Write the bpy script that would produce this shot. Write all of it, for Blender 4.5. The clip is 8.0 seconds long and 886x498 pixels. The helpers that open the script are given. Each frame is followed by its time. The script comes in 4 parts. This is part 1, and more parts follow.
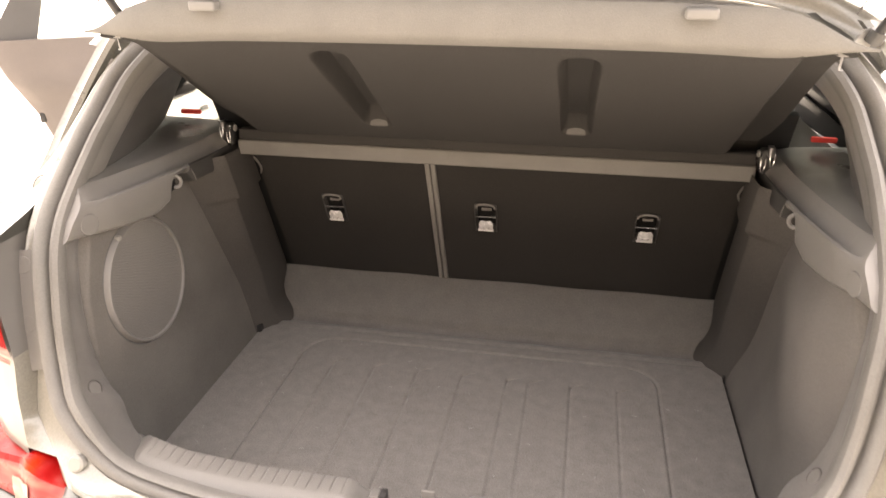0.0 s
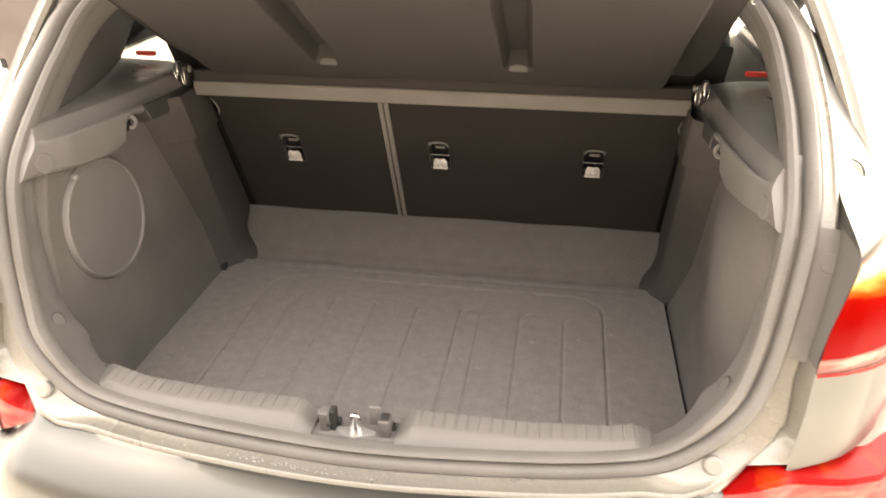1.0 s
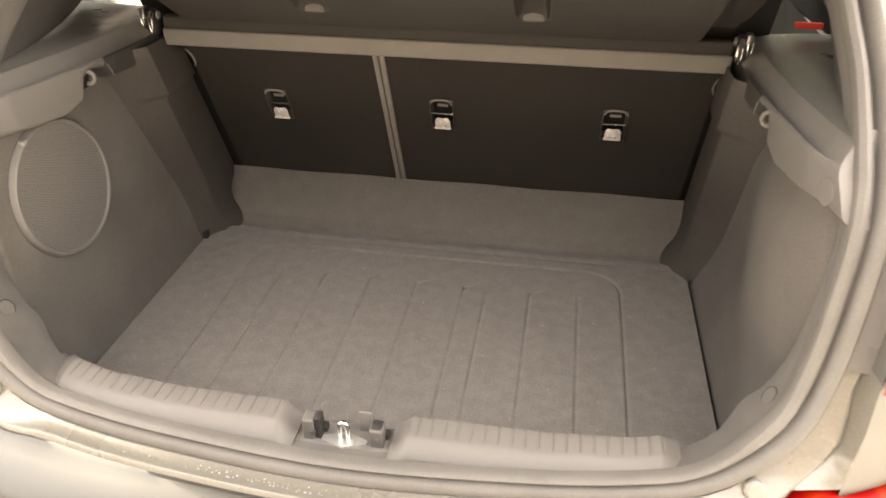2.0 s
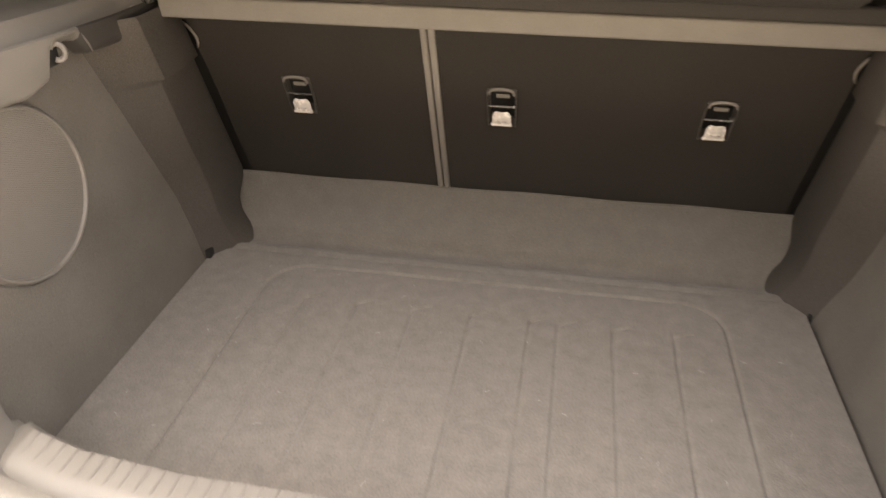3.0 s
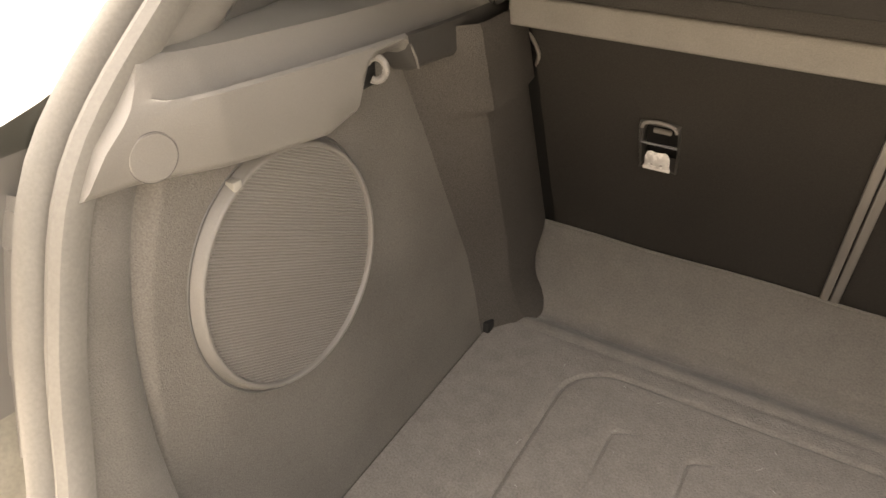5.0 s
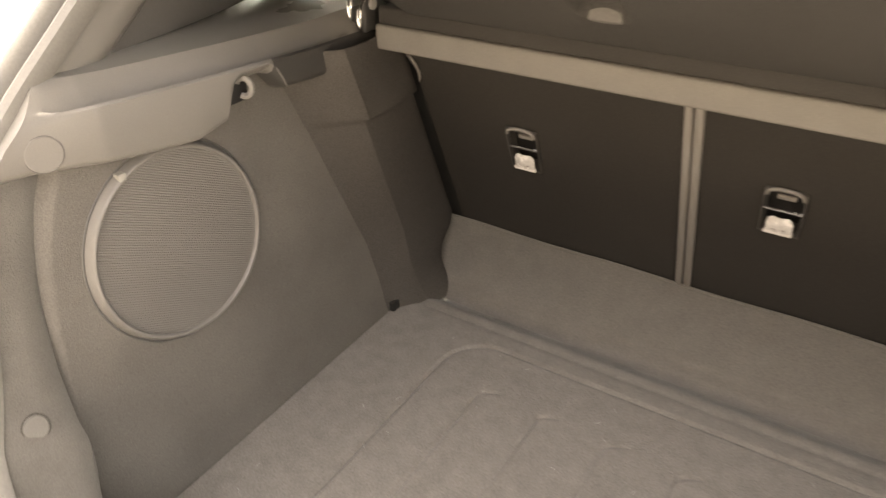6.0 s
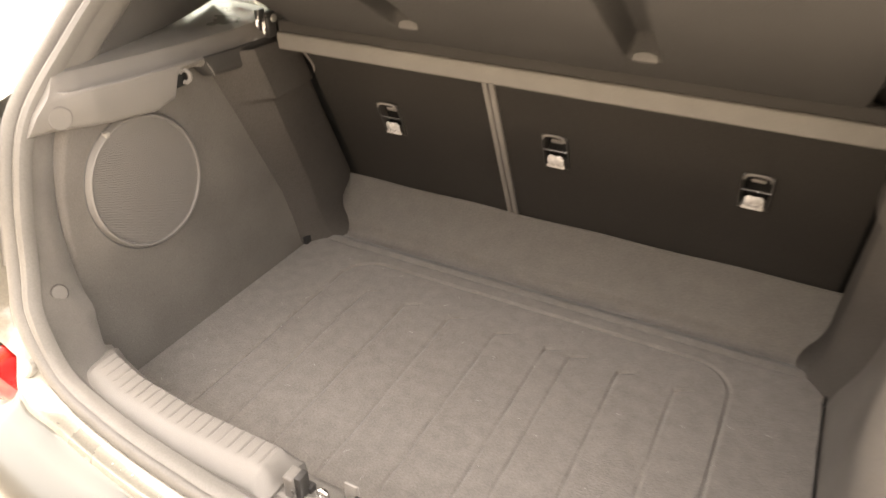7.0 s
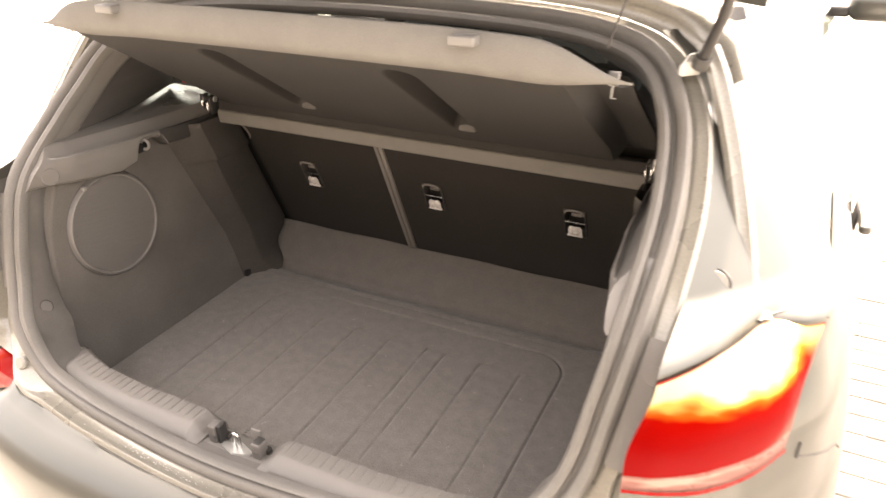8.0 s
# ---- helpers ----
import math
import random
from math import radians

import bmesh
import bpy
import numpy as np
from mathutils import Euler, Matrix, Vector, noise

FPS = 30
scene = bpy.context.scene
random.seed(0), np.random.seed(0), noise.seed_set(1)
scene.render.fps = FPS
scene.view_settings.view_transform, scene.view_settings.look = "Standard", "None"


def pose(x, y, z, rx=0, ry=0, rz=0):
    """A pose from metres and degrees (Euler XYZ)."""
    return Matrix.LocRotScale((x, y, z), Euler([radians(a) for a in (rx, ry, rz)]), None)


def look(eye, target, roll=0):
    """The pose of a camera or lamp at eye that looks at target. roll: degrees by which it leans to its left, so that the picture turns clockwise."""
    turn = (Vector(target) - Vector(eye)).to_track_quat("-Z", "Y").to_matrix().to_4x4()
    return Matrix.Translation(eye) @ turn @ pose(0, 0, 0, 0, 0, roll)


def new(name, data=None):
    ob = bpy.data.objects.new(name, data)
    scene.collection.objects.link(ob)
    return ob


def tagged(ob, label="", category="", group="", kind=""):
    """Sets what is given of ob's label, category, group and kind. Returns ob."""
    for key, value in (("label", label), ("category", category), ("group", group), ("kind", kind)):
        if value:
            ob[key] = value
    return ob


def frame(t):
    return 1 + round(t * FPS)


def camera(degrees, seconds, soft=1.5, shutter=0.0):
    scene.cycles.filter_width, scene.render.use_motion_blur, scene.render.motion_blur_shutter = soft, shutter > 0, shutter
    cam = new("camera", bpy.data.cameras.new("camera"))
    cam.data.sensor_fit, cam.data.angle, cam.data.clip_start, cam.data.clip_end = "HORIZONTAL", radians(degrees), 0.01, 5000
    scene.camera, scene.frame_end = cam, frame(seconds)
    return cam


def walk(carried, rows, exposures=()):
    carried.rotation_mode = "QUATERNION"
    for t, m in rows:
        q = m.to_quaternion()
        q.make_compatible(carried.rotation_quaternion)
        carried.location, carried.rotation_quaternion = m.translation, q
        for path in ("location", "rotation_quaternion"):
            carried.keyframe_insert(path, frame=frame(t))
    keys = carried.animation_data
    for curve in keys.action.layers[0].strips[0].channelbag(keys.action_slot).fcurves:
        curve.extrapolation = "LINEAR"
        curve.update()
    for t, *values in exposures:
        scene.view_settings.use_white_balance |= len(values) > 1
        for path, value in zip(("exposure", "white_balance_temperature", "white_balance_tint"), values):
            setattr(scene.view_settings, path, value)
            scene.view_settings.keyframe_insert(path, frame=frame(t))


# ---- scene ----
cam = camera(63.9, 8.0, shutter=0.4)
PATH = [
    (0, (0.185, -0.63, 1.49), (-0.169, 1.161, 0.673), -0.2),
    (0.5, (0.184, -0.68, 1.479), (-0.123, 1.102, 0.625), -0.2),
    (1, (0.257, -0.68, 1.492), (-0.04, 1.055, 0.543), -0.4),
    (1.2, (0.272, -0.67, 1.491), (-0.021, 1.045, 0.505), -0.2),
    (2.5, (0.175, -0.411, 1.407), (-0.115, 1.233, 0.306), -0.2),
    (3, (0.097, -0.302, 1.339), (-0.201, 1.367, 0.277), -0.0),
    (3.5, (-0.008, -0.178, 1.347), (-0.431, 1.45, 0.265), -0.6),
    (4, (-0.097, -0.106, 1.327), (-0.744, 1.452, 0.253), -0.5),
    (4.2, (-0.124, -0.073, 1.314), (-0.847, 1.444, 0.229), -0.2),
    (5.3, (-0.179, -0.006, 1.276), (-1.059, 1.432, 0.2), -0.2),
    (5.5, (-0.107, -0.013, 1.293), (-1.012, 1.415, 0.226), -0.7),
    (6, (0.054, -0.039, 1.339), (-0.858, 1.385, 0.271), -0.5),
    (6.5, (0.234, -0.143, 1.386), (-0.655, 1.297, 0.319), -0.8),
    (7, (0.376, -0.32, 1.456), (-0.43, 1.165, 0.384), -0.6),
    (7.5, (0.523, -0.43, 1.596), (-0.245, 1.097, 0.557), -0.6),
    (8, (0.695, -0.549, 1.588), (-0.094, 1.032, 0.651), -0.8),
]
EXPOSURES = [(0.0, 4.07, 8200, 17), (1.0, 4.07, 8500, 15), (2.5, 4.21, 8800, 14), (3.0, 4.44, 8800, 15), (3.5, 4.7, 8800, 15), (4.0, 4.36, 8900, 14), (5.5, 4.32, 8900, 13), (6.0, 4.52, 8800, 13), (6.5, 4.59, 8800, 13), (7.0, 4.52, 8800, 15), (7.5, 4.22, 8500, 17), (8.0, 3.88, 8400, 18)]
walk(cam, [(t, look(eye, target, roll)) for t, eye, target, roll in PATH], EXPOSURES)

# ---- light ----
SUN_AZ, SUN_EL = radians(183), radians(58)      # ahead of the car
sun_dir = Vector((math.sin(SUN_AZ) * math.cos(SUN_EL), -math.cos(SUN_AZ) * math.cos(SUN_EL), math.sin(SUN_EL)))
world = bpy.data.worlds.new("world")
scene.world = world
world.use_nodes = True
wn = world.node_tree.nodes
sky = wn.new("ShaderNodeTexSky")
sky.sky_type, sky.sun_disc, sky.dust_density, sky.air_density = "NISHITA", False, 5.0, 0.8
sky.sun_elevation, sky.sun_rotation = SUN_EL, math.atan2(sun_dir.x, sun_dir.y)
haze = wn.new("ShaderNodeHueSaturation")           # a pale, hazy sky
haze.inputs["Saturation"].default_value = 0.35
world.node_tree.links.new(sky.outputs["Color"], haze.inputs["Color"])
world.node_tree.links.new(haze.outputs["Color"], wn["Background"].inputs["Color"])
wn["Background"].inputs["Strength"].default_value = 0.15
sun = new("sun", bpy.data.lights.new("sun", "SUN"))
sun.data.energy, sun.data.angle, sun.data.color = 2.6, radians(0.6), (1.0, 0.95, 0.88)
sun.matrix_world = look(sun_dir * 20, (0, 0, 0))


# ---- materials ----
def mat(name, color, rough=0.6, metal=0.0, grain=0.0, grain_scale=400.0, blotch=0.12, blotch_scale=6.0,
        bump=0.0, bump_scale=900.0, coat=0.0, spec=0.5, sheen=0.0, weave=False):
    m = bpy.data.materials.new(name)
    m.use_nodes = True
    nt, n = m.node_tree, m.node_tree.nodes
    b = n["Principled BSDF"]
    b.inputs["Roughness"].default_value, b.inputs["Metallic"].default_value = rough, metal
    b.inputs["Coat Weight"].default_value, b.inputs["Specular IOR Level"].default_value = coat, spec
    b.inputs["Sheen Weight"].default_value = sheen
    b.inputs["Sheen Roughness"].default_value = 0.6
    tc = n.new("ShaderNodeTexCoord")
    big = n.new("ShaderNodeTexNoise")
    big.inputs["Scale"].default_value, big.inputs["Detail"].default_value = blotch_scale, 5
    fine = n.new("ShaderNodeTexNoise")
    fine.inputs["Scale"].default_value, fine.inputs["Detail"].default_value = grain_scale, 3
    for t in (big, fine):
        nt.links.new(tc.outputs["Object"], t.inputs["Vector"])

    def ramp(src, lo, hi):
        r = n.new("ShaderNodeMapRange")
        r.inputs["From Min"].default_value, r.inputs["From Max"].default_value = 0.3, 0.7
        r.inputs["To Min"].default_value, r.inputs["To Max"].default_value = lo, hi
        nt.links.new(src.outputs[0], r.inputs["Value"])
        return r
    a, c = ramp(big, 1 - blotch, 1 + blotch), ramp(fine, 1 - grain, 1 + grain)
    mul = n.new("ShaderNodeMath")
    mul.operation = "MULTIPLY"
    nt.links.new(a.outputs[0], mul.inputs[0]), nt.links.new(c.outputs[0], mul.inputs[1])
    vm = n.new("ShaderNodeVectorMath")
    vm.operation = "SCALE"
    vm.inputs[0].default_value = color
    nt.links.new(mul.outputs[0], vm.inputs["Scale"])
    nt.links.new(vm.outputs[0], b.inputs["Base Color"])
    rr = ramp(big, max(0.02, rough - 0.06), min(1, rough + 0.06))
    nt.links.new(rr.outputs[0], b.inputs["Roughness"])
    if bump:
        bt = n.new("ShaderNodeTexNoise")
        bt.inputs["Scale"].default_value, bt.inputs["Detail"].default_value = bump_scale, 4
        nt.links.new(tc.outputs["Object"], bt.inputs["Vector"])
        bn = n.new("ShaderNodeBump")
        bn.inputs["Strength"].default_value, bn.inputs["Distance"].default_value = bump, 0.002
        nt.links.new(bt.outputs[0], bn.inputs["Height"])
        nt.links.new(bn.outputs[0], b.inputs["Normal"])
    return m


def glassy(name, color):
    """A thin tinted pane: clear straight through, with a surface reflection."""
    m = bpy.data.materials.new(name)
    m.use_nodes = True
    nt, n = m.node_tree, m.node_tree.nodes
    n.remove(n["Principled BSDF"])
    clear, gloss, mix, fres = (n.new("ShaderNode" + k) for k in ("BsdfTransparent", "BsdfGlossy", "MixShader", "Fresnel"))
    clear.inputs["Color"].default_value = (*color, 1)
    gloss.inputs["Roughness"].default_value = 0.02
    fres.inputs["IOR"].default_value = 1.45
    nt.links.new(fres.outputs[0], mix.inputs[0]), nt.links.new(clear.outputs[0], mix.inputs[1]), nt.links.new(gloss.outputs[0], mix.inputs[2])
    nt.links.new(mix.outputs[0], n["Material Output"].inputs["Surface"])
    return m


CARPET = mat("boot_carpet", (0.126, 0.118, 0.109), 0.95, grain=0.17, grain_scale=700, blotch=0.12, blotch_scale=9, bump=0.5, bump_scale=800, spec=0.10)
FLOORMAT = mat("floor_carpet", (0.170, 0.158, 0.144), 0.97, grain=0.17, grain_scale=380, blotch=0.11, blotch_scale=42, bump=0.8, bump_scale=420, spec=0.12, sheen=0.15)
FLAPMAT = mat("flap_carpet", (0.140, 0.131, 0.120), 0.97, grain=0.15, grain_scale=420, blotch=0.06, blotch_scale=30, bump=0.5, bump_scale=520, spec=0.12, sheen=0.15)
SEATFELT = mat("seat_back_felt", (0.038, 0.0358, 0.0335), 0.9, grain=0.25, grain_scale=900, blotch=0.08, bump=0.4, bump_scale=1100, spec=0.12)
PLASTIC = mat("grained_plastic", (0.155, 0.148, 0.139), 0.40, grain=0.08, grain_scale=1200, blotch=0.05, bump=0.25, bump_scale=1500)
SILLPLASTIC = mat("sill_plastic", (0.165, 0.157, 0.146), 0.5, grain=0.08, grain_scale=1200, blotch=0.07, bump=0.25, bump_scale=1500)
LEDGEPLASTIC = mat("smooth_ledge_plastic", (0.150, 0.145, 0.136), 0.33, grain=0.06, grain_scale=1200, blotch=0.04, bump=0.08, bump_scale=1500, spec=0.8)
TRIMPLASTIC = mat("trim_plastic", (0.130, 0.123, 0.114), 0.6, grain=0.1, grain_scale=1200, blotch=0.07, bump=0.3, bump_scale=1300)
TRIMFELT = mat("trim_felt", (0.120, 0.113, 0.104), 0.95, grain=0.13, grain_scale=700, blotch=0.14, blotch_scale=18, bump=0.45, bump_scale=700, spec=0.15, sheen=0.1)
DARKPLASTIC = mat("dark_plastic", (0.03, 0.029, 0.028), 0.5, grain=0.1, blotch=0.06, bump=0.2)
# dark plastic, darkened further to paint in the dim light beside the hinge
HINGEBLOCK = mat("hinge_support_plastic", (0.036, 0.0345, 0.0325), 0.7, grain=0.08, blotch=0.06, bump=0.2)
# side-lining felt in two darker copies, painting in shade beside the backrest
SHADEDFELT = mat("shaded_side_felt", (0.076, 0.071, 0.0655), 0.95, grain=0.28, grain_scale=700, blotch=0.08, blotch_scale=9, bump=0.7, bump_scale=800, spec=0.10)
SHADEDPAD = mat("shaded_pad_felt", (0.068, 0.0635, 0.0585), 0.95, grain=0.25, grain_scale=700, blotch=0.08, blotch_scale=9, bump=0.7, bump_scale=800, spec=0.10)
SHELF = mat("shelf_felt", (0.039, 0.037, 0.035), 0.9, grain=0.22, grain_scale=700, blotch=0.08, bump=0.5, bump_scale=900, spec=0.2)
SHELFEDGE = mat("shelf_edge_felt", (0.16, 0.155, 0.143), 0.9, grain=0.07, grain_scale=700, blotch=0.05, blotch_scale=25, bump=0.35, bump_scale=700, spec=0.2)
# lighter shelf felt, painting in light caught at the channel ends
CHANNELEND = mat("lit_felt", (0.085, 0.081, 0.076), 0.7, grain=0.1, blotch=0.08, spec=0.4)
CLIPGREY = mat("clip_plastic", (0.17, 0.166, 0.157), 0.5, blotch=0.05)
GREYTRIM = mat("grey_strip", (0.22, 0.21, 0.2), 0.55, blotch=0.05)
RUBBER = mat("seal_rubber", (0.13, 0.125, 0.115), 0.55, grain=0.08, blotch=0.1, blotch_scale=15)
BEZEL = mat("bezel_plastic", (0.060, 0.058, 0.055), 0.38, blotch=0.05)
# black for the mirror, and for shade filled into gaps and hollows
BLACK = mat("flat_black", (0.008, 0.008, 0.008), 0.8)
PAINT = mat("grey_metallic_paint", (0.092, 0.093, 0.085), 0.36, metal=0.7, grain=0.06, grain_scale=2500, blotch=0.03, coat=0.25)
PAINT.node_tree.nodes["Principled BSDF"].inputs["Coat Roughness"].default_value = 0.06
# body paint in a lighter copy, so gutters and corners look better lit
LITPAINT = mat("lightened_body_paint", (0.215, 0.207, 0.180), 0.30, metal=0.25, grain=0.1, grain_scale=300, blotch=0.04, blotch_scale=8, coat=0.6)
STEEL = mat("bright_steel", (0.75, 0.75, 0.74), 0.22, metal=1.0, blotch=0.08, blotch_scale=80)
ZINC = mat("zinc_plate", (0.45, 0.45, 0.43), 0.4, metal=0.6, blotch=0.15, blotch_scale=60)
DARKSTEEL = mat("dark_steel", (0.2, 0.2, 0.2), 0.35, metal=0.9)
STRUT = mat("strut_paint", (0.035, 0.033, 0.031), 0.45, blotch=0.08)
DARKGREY = mat("lamp_side_plastic", (0.12, 0.116, 0.110), 0.5, blotch=0.08)
BUFFER = mat("buffer_rubber", (0.25, 0.243, 0.222), 0.6)
TAGGREY = mat("grey_label", (0.30, 0.295, 0.28), 0.4)
LABEL = mat("pale_label", (0.72, 0.715, 0.70), 0.25, metal=0.1, blotch=0.2, blotch_scale=120)
TAG = mat("white_print", (0.75, 0.74, 0.72), 0.5)
HEADLINER = mat("headliner", (0.45, 0.44, 0.42), 0.95, grain=0.1, bump=0.2)
PILLAR = mat("pillar_trim", (0.07, 0.068, 0.066), 0.6, grain=0.06, bump=0.15)
SEATCLOTH = mat("seat_cloth", (0.05, 0.05, 0.052), 0.9, grain=0.25, bump=0.4)
BELT = mat("red_webbing", (0.6, 0.04, 0.03), 0.7, grain=0.1, grain_scale=900)
GROUND = mat("pale_concrete", (0.22, 0.214, 0.203), 0.9, grain=0.12, grain_scale=60, blotch=0.12, blotch_scale=0.6, bump=0.5, bump_scale=60)
PAVER = mat("paver_concrete", (0.092, 0.088, 0.082), 0.9, grain=0.15, grain_scale=80, blotch=0.12, blotch_scale=2.0, bump=0.5, bump_scale=90)
def lens(name, color, streak, amount, rough=0.3):
    """A moulded lens: a base colour with streaks of a second one behind it."""
    m = mat(name, color, rough, blotch=0.1, blotch_scale=45, spec=0.08)
    nt, n = m.node_tree, m.node_tree.nodes
    b = n["Principled BSDF"]
    tc, mp, no, mr, mx = (n.new("ShaderNode" + k) for k in ("TexCoord", "Mapping", "TexNoise", "MapRange", "Mix"))
    mp.inputs["Scale"].default_value = (12, 12, 55)
    no.inputs["Detail"].default_value = 2
    no.inputs["Scale"].default_value = 1.0
    mr.inputs["From Min"].default_value, mr.inputs["From Max"].default_value = 0.52, 0.68
    mr.inputs["To Max"].default_value = amount
    mx.data_type = "RGBA"
    mx.inputs[6].default_value, mx.inputs[7].default_value = (*color, 1), (*streak, 1)
    nt.links.new(tc.outputs["Object"], mp.inputs["Vector"]), nt.links.new(mp.outputs[0], no.inputs["Vector"])
    nt.links.new(no.outputs[0], mr.inputs["Value"]), nt.links.new(mr.outputs[0], mx.inputs[0])
    nt.links.new(mx.outputs[2], b.inputs["Base Color"])
    return m


REDLENS = lens("red_lens", (0.24, 0.003, 0.003), (0.40, 0.045, 0.006), 0.6)
CREAMLENS = lens("cream_lens", (0.40, 0.31, 0.26), (0.42, 0.20, 0.15), 0.8)
PINKLENS = lens("pink_lens", (0.26, 0.06, 0.055), (0.30, 0.16, 0.12), 0.8)
CLEARLENS = lens("clear_lens", (0.22, 0.10, 0.085), (0.32, 0.24, 0.20), 0.9)


def sweep_lens():
    """The tail lamp's moulded lens: red below, amber and pale yellow above, climbing round the corner."""
    m = mat("lamp_lens", (0.3, 0.1, 0.05), 0.4, spec=0.02)
    nt, n = m.node_tree, m.node_tree.nodes
    tc, sep, no, mp, ramp = (n.new("ShaderNode" + k) for k in ("TexCoord", "SeparateXYZ", "TexNoise", "Mapping", "ValToRGB"))
    mp.inputs["Scale"].default_value = (14, 14, 40)
    no.inputs["Scale"].default_value = 1.0

    def calc(op, a, b):
        q = n.new("ShaderNodeMath")
        q.operation = op
        for k, v in ((0, a), (1, b)):
            if isinstance(v, float):
                q.inputs[k].default_value = v
            else:
                nt.links.new(v, q.inputs[k])
        return q.outputs[0]
    nt.links.new(tc.outputs["Object"], sep.inputs[0]), nt.links.new(tc.outputs["Object"], mp.inputs[0]), nt.links.new(mp.outputs[0], no.inputs["Vector"])
    v = calc("SUBTRACT", sep.outputs[2], calc("MULTIPLY", calc("SUBTRACT", sep.outputs[1], 0.13), 0.16))
    v = calc("DIVIDE", calc("SUBTRACT", v, 0.962), 0.145)
    v = calc("ADD", v, calc("MULTIPLY", calc("SUBTRACT", no.outputs[0], 0.5), 0.20))
    nt.links.new(v, ramp.inputs[0])
    stops = ((0.0, (0.20, 0.006, 0.006)), (0.24, (0.19, 0.001, 0.001)), (0.44, (0.21, 0.002, 0.001)), (0.49, (0.30, 0.055, 0.006)), (0.53, (0.40, 0.24, 0.06)), (0.58, (0.46, 0.40, 0.24)), (1.0, (0.50, 0.46, 0.36)))
    for k, (at, c) in enumerate(stops):
        e = ramp.color_ramp.elements[k] if k < 2 else ramp.color_ramp.elements.new(at)
        e.position, e.color = at, (*c, 1)
    pale, mx = n.new("ShaderNodeMapRange"), n.new("ShaderNodeMix")       # paler where the lens rounds onto the body side
    pale.inputs["From Min"].default_value, pale.inputs["From Max"].default_value = 0.17, 0.25
    pale.inputs["To Max"].default_value = 0.75
    mx.data_type = "RGBA"
    mx.inputs[7].default_value = (0.36, 0.17, 0.13, 1)
    nt.links.new(calc("SUBTRACT", sep.outputs[1], calc("MULTIPLY", calc("SUBTRACT", sep.outputs[2], 0.93), 0.9)), pale.inputs["Value"])
    nt.links.new(pale.outputs[0], mx.inputs[0]), nt.links.new(ramp.outputs[0], mx.inputs[6])
    nt.links.new(mx.outputs[2], n["Principled BSDF"].inputs["Base Color"])
    return m


LAMPLENS = sweep_lens()
GLASS = glassy("tinted_glass", (0.80, 0.90, 0.84))
TYRE = mat("tyre_rubber", (0.03, 0.03, 0.03), 0.8, bump=0.3)


# ---- mesh helpers ----
def link(name, bm, material, parent=None, label="", smooth=True):
    bmesh.ops.recalc_face_normals(bm, faces=bm.faces)
    me = bpy.data.meshes.new(name)
    bm.to_mesh(me)
    bm.free()
    if smooth:
        me.shade_smooth()
        me.set_sharp_from_angle(angle=radians(40))
    me.materials.append(material)
    ob = new(name, me)
    if parent:
        ob.parent = parent
        ob.matrix_parent_inverse = parent.matrix_world.inverted()
    if label:
        ob["label"] = label
    return ob


def part(name, bm, material, parent, label="", smooth=True):
    return link(name, bm, material, parent, label, smooth)


def thing(name, at, label, category, group="", kind=""):
    ob = new(name)
    ob.location = at
    ob.empty_display_size = 0.1
    ob.matrix_world = Matrix.Translation(at)
    return tagged(ob, label, category, group, kind)


def rows_mesh(rows, close=False, bm=None, caps=False):
    """Quads between rows of points."""
    bm = bm or bmesh.new()
    vs = [[bm.verts.new(p) for p in r] for r in rows]
    n = len(rows[0])
    for a, b in zip(vs, vs[1:]):
        for i in range(n if close else n - 1):
            k = (i + 1) % n
            bm.faces.new((a[i], a[k], b[k], b[i]))
    if caps:
        bm.faces.new(vs[0]), bm.faces.new(list(reversed(vs[-1])))
    return bm


def solid(bm, thick):
    """Gives a sheet thickness, against its normals."""
    bmesh.ops.recalc_face_normals(bm, faces=bm.faces)
    bmesh.ops.solidify(bm, geom=bm.faces[:], thickness=thick)
    return bm


def box(x0, x1, y0, y1, z0, z1, bevel=0.0, seg=2, bm=None, m=None):
    bm = bm or bmesh.new()
    r = bmesh.ops.create_cube(bm, size=1.0)
    for v in r["verts"]:
        v.co = Vector((x0 + (v.co.x + 0.5) * (x1 - x0), y0 + (v.co.y + 0.5) * (y1 - y0), z0 + (v.co.z + 0.5) * (z1 - z0)))
    if bevel:
        es = list({e for v in r["verts"] for e in v.link_edges})
        out = bmesh.ops.bevel(bm, geom=es, offset=bevel, segments=seg, affect="EDGES", profile=0.5)
        vs = {v for f in out["faces"] for v in f.verts} | {v for v in r["verts"] if v.is_valid}
    else:
        vs = set(r["verts"])
    if m:
        for v in vs:
            v.co = m @ v.co
    return bm


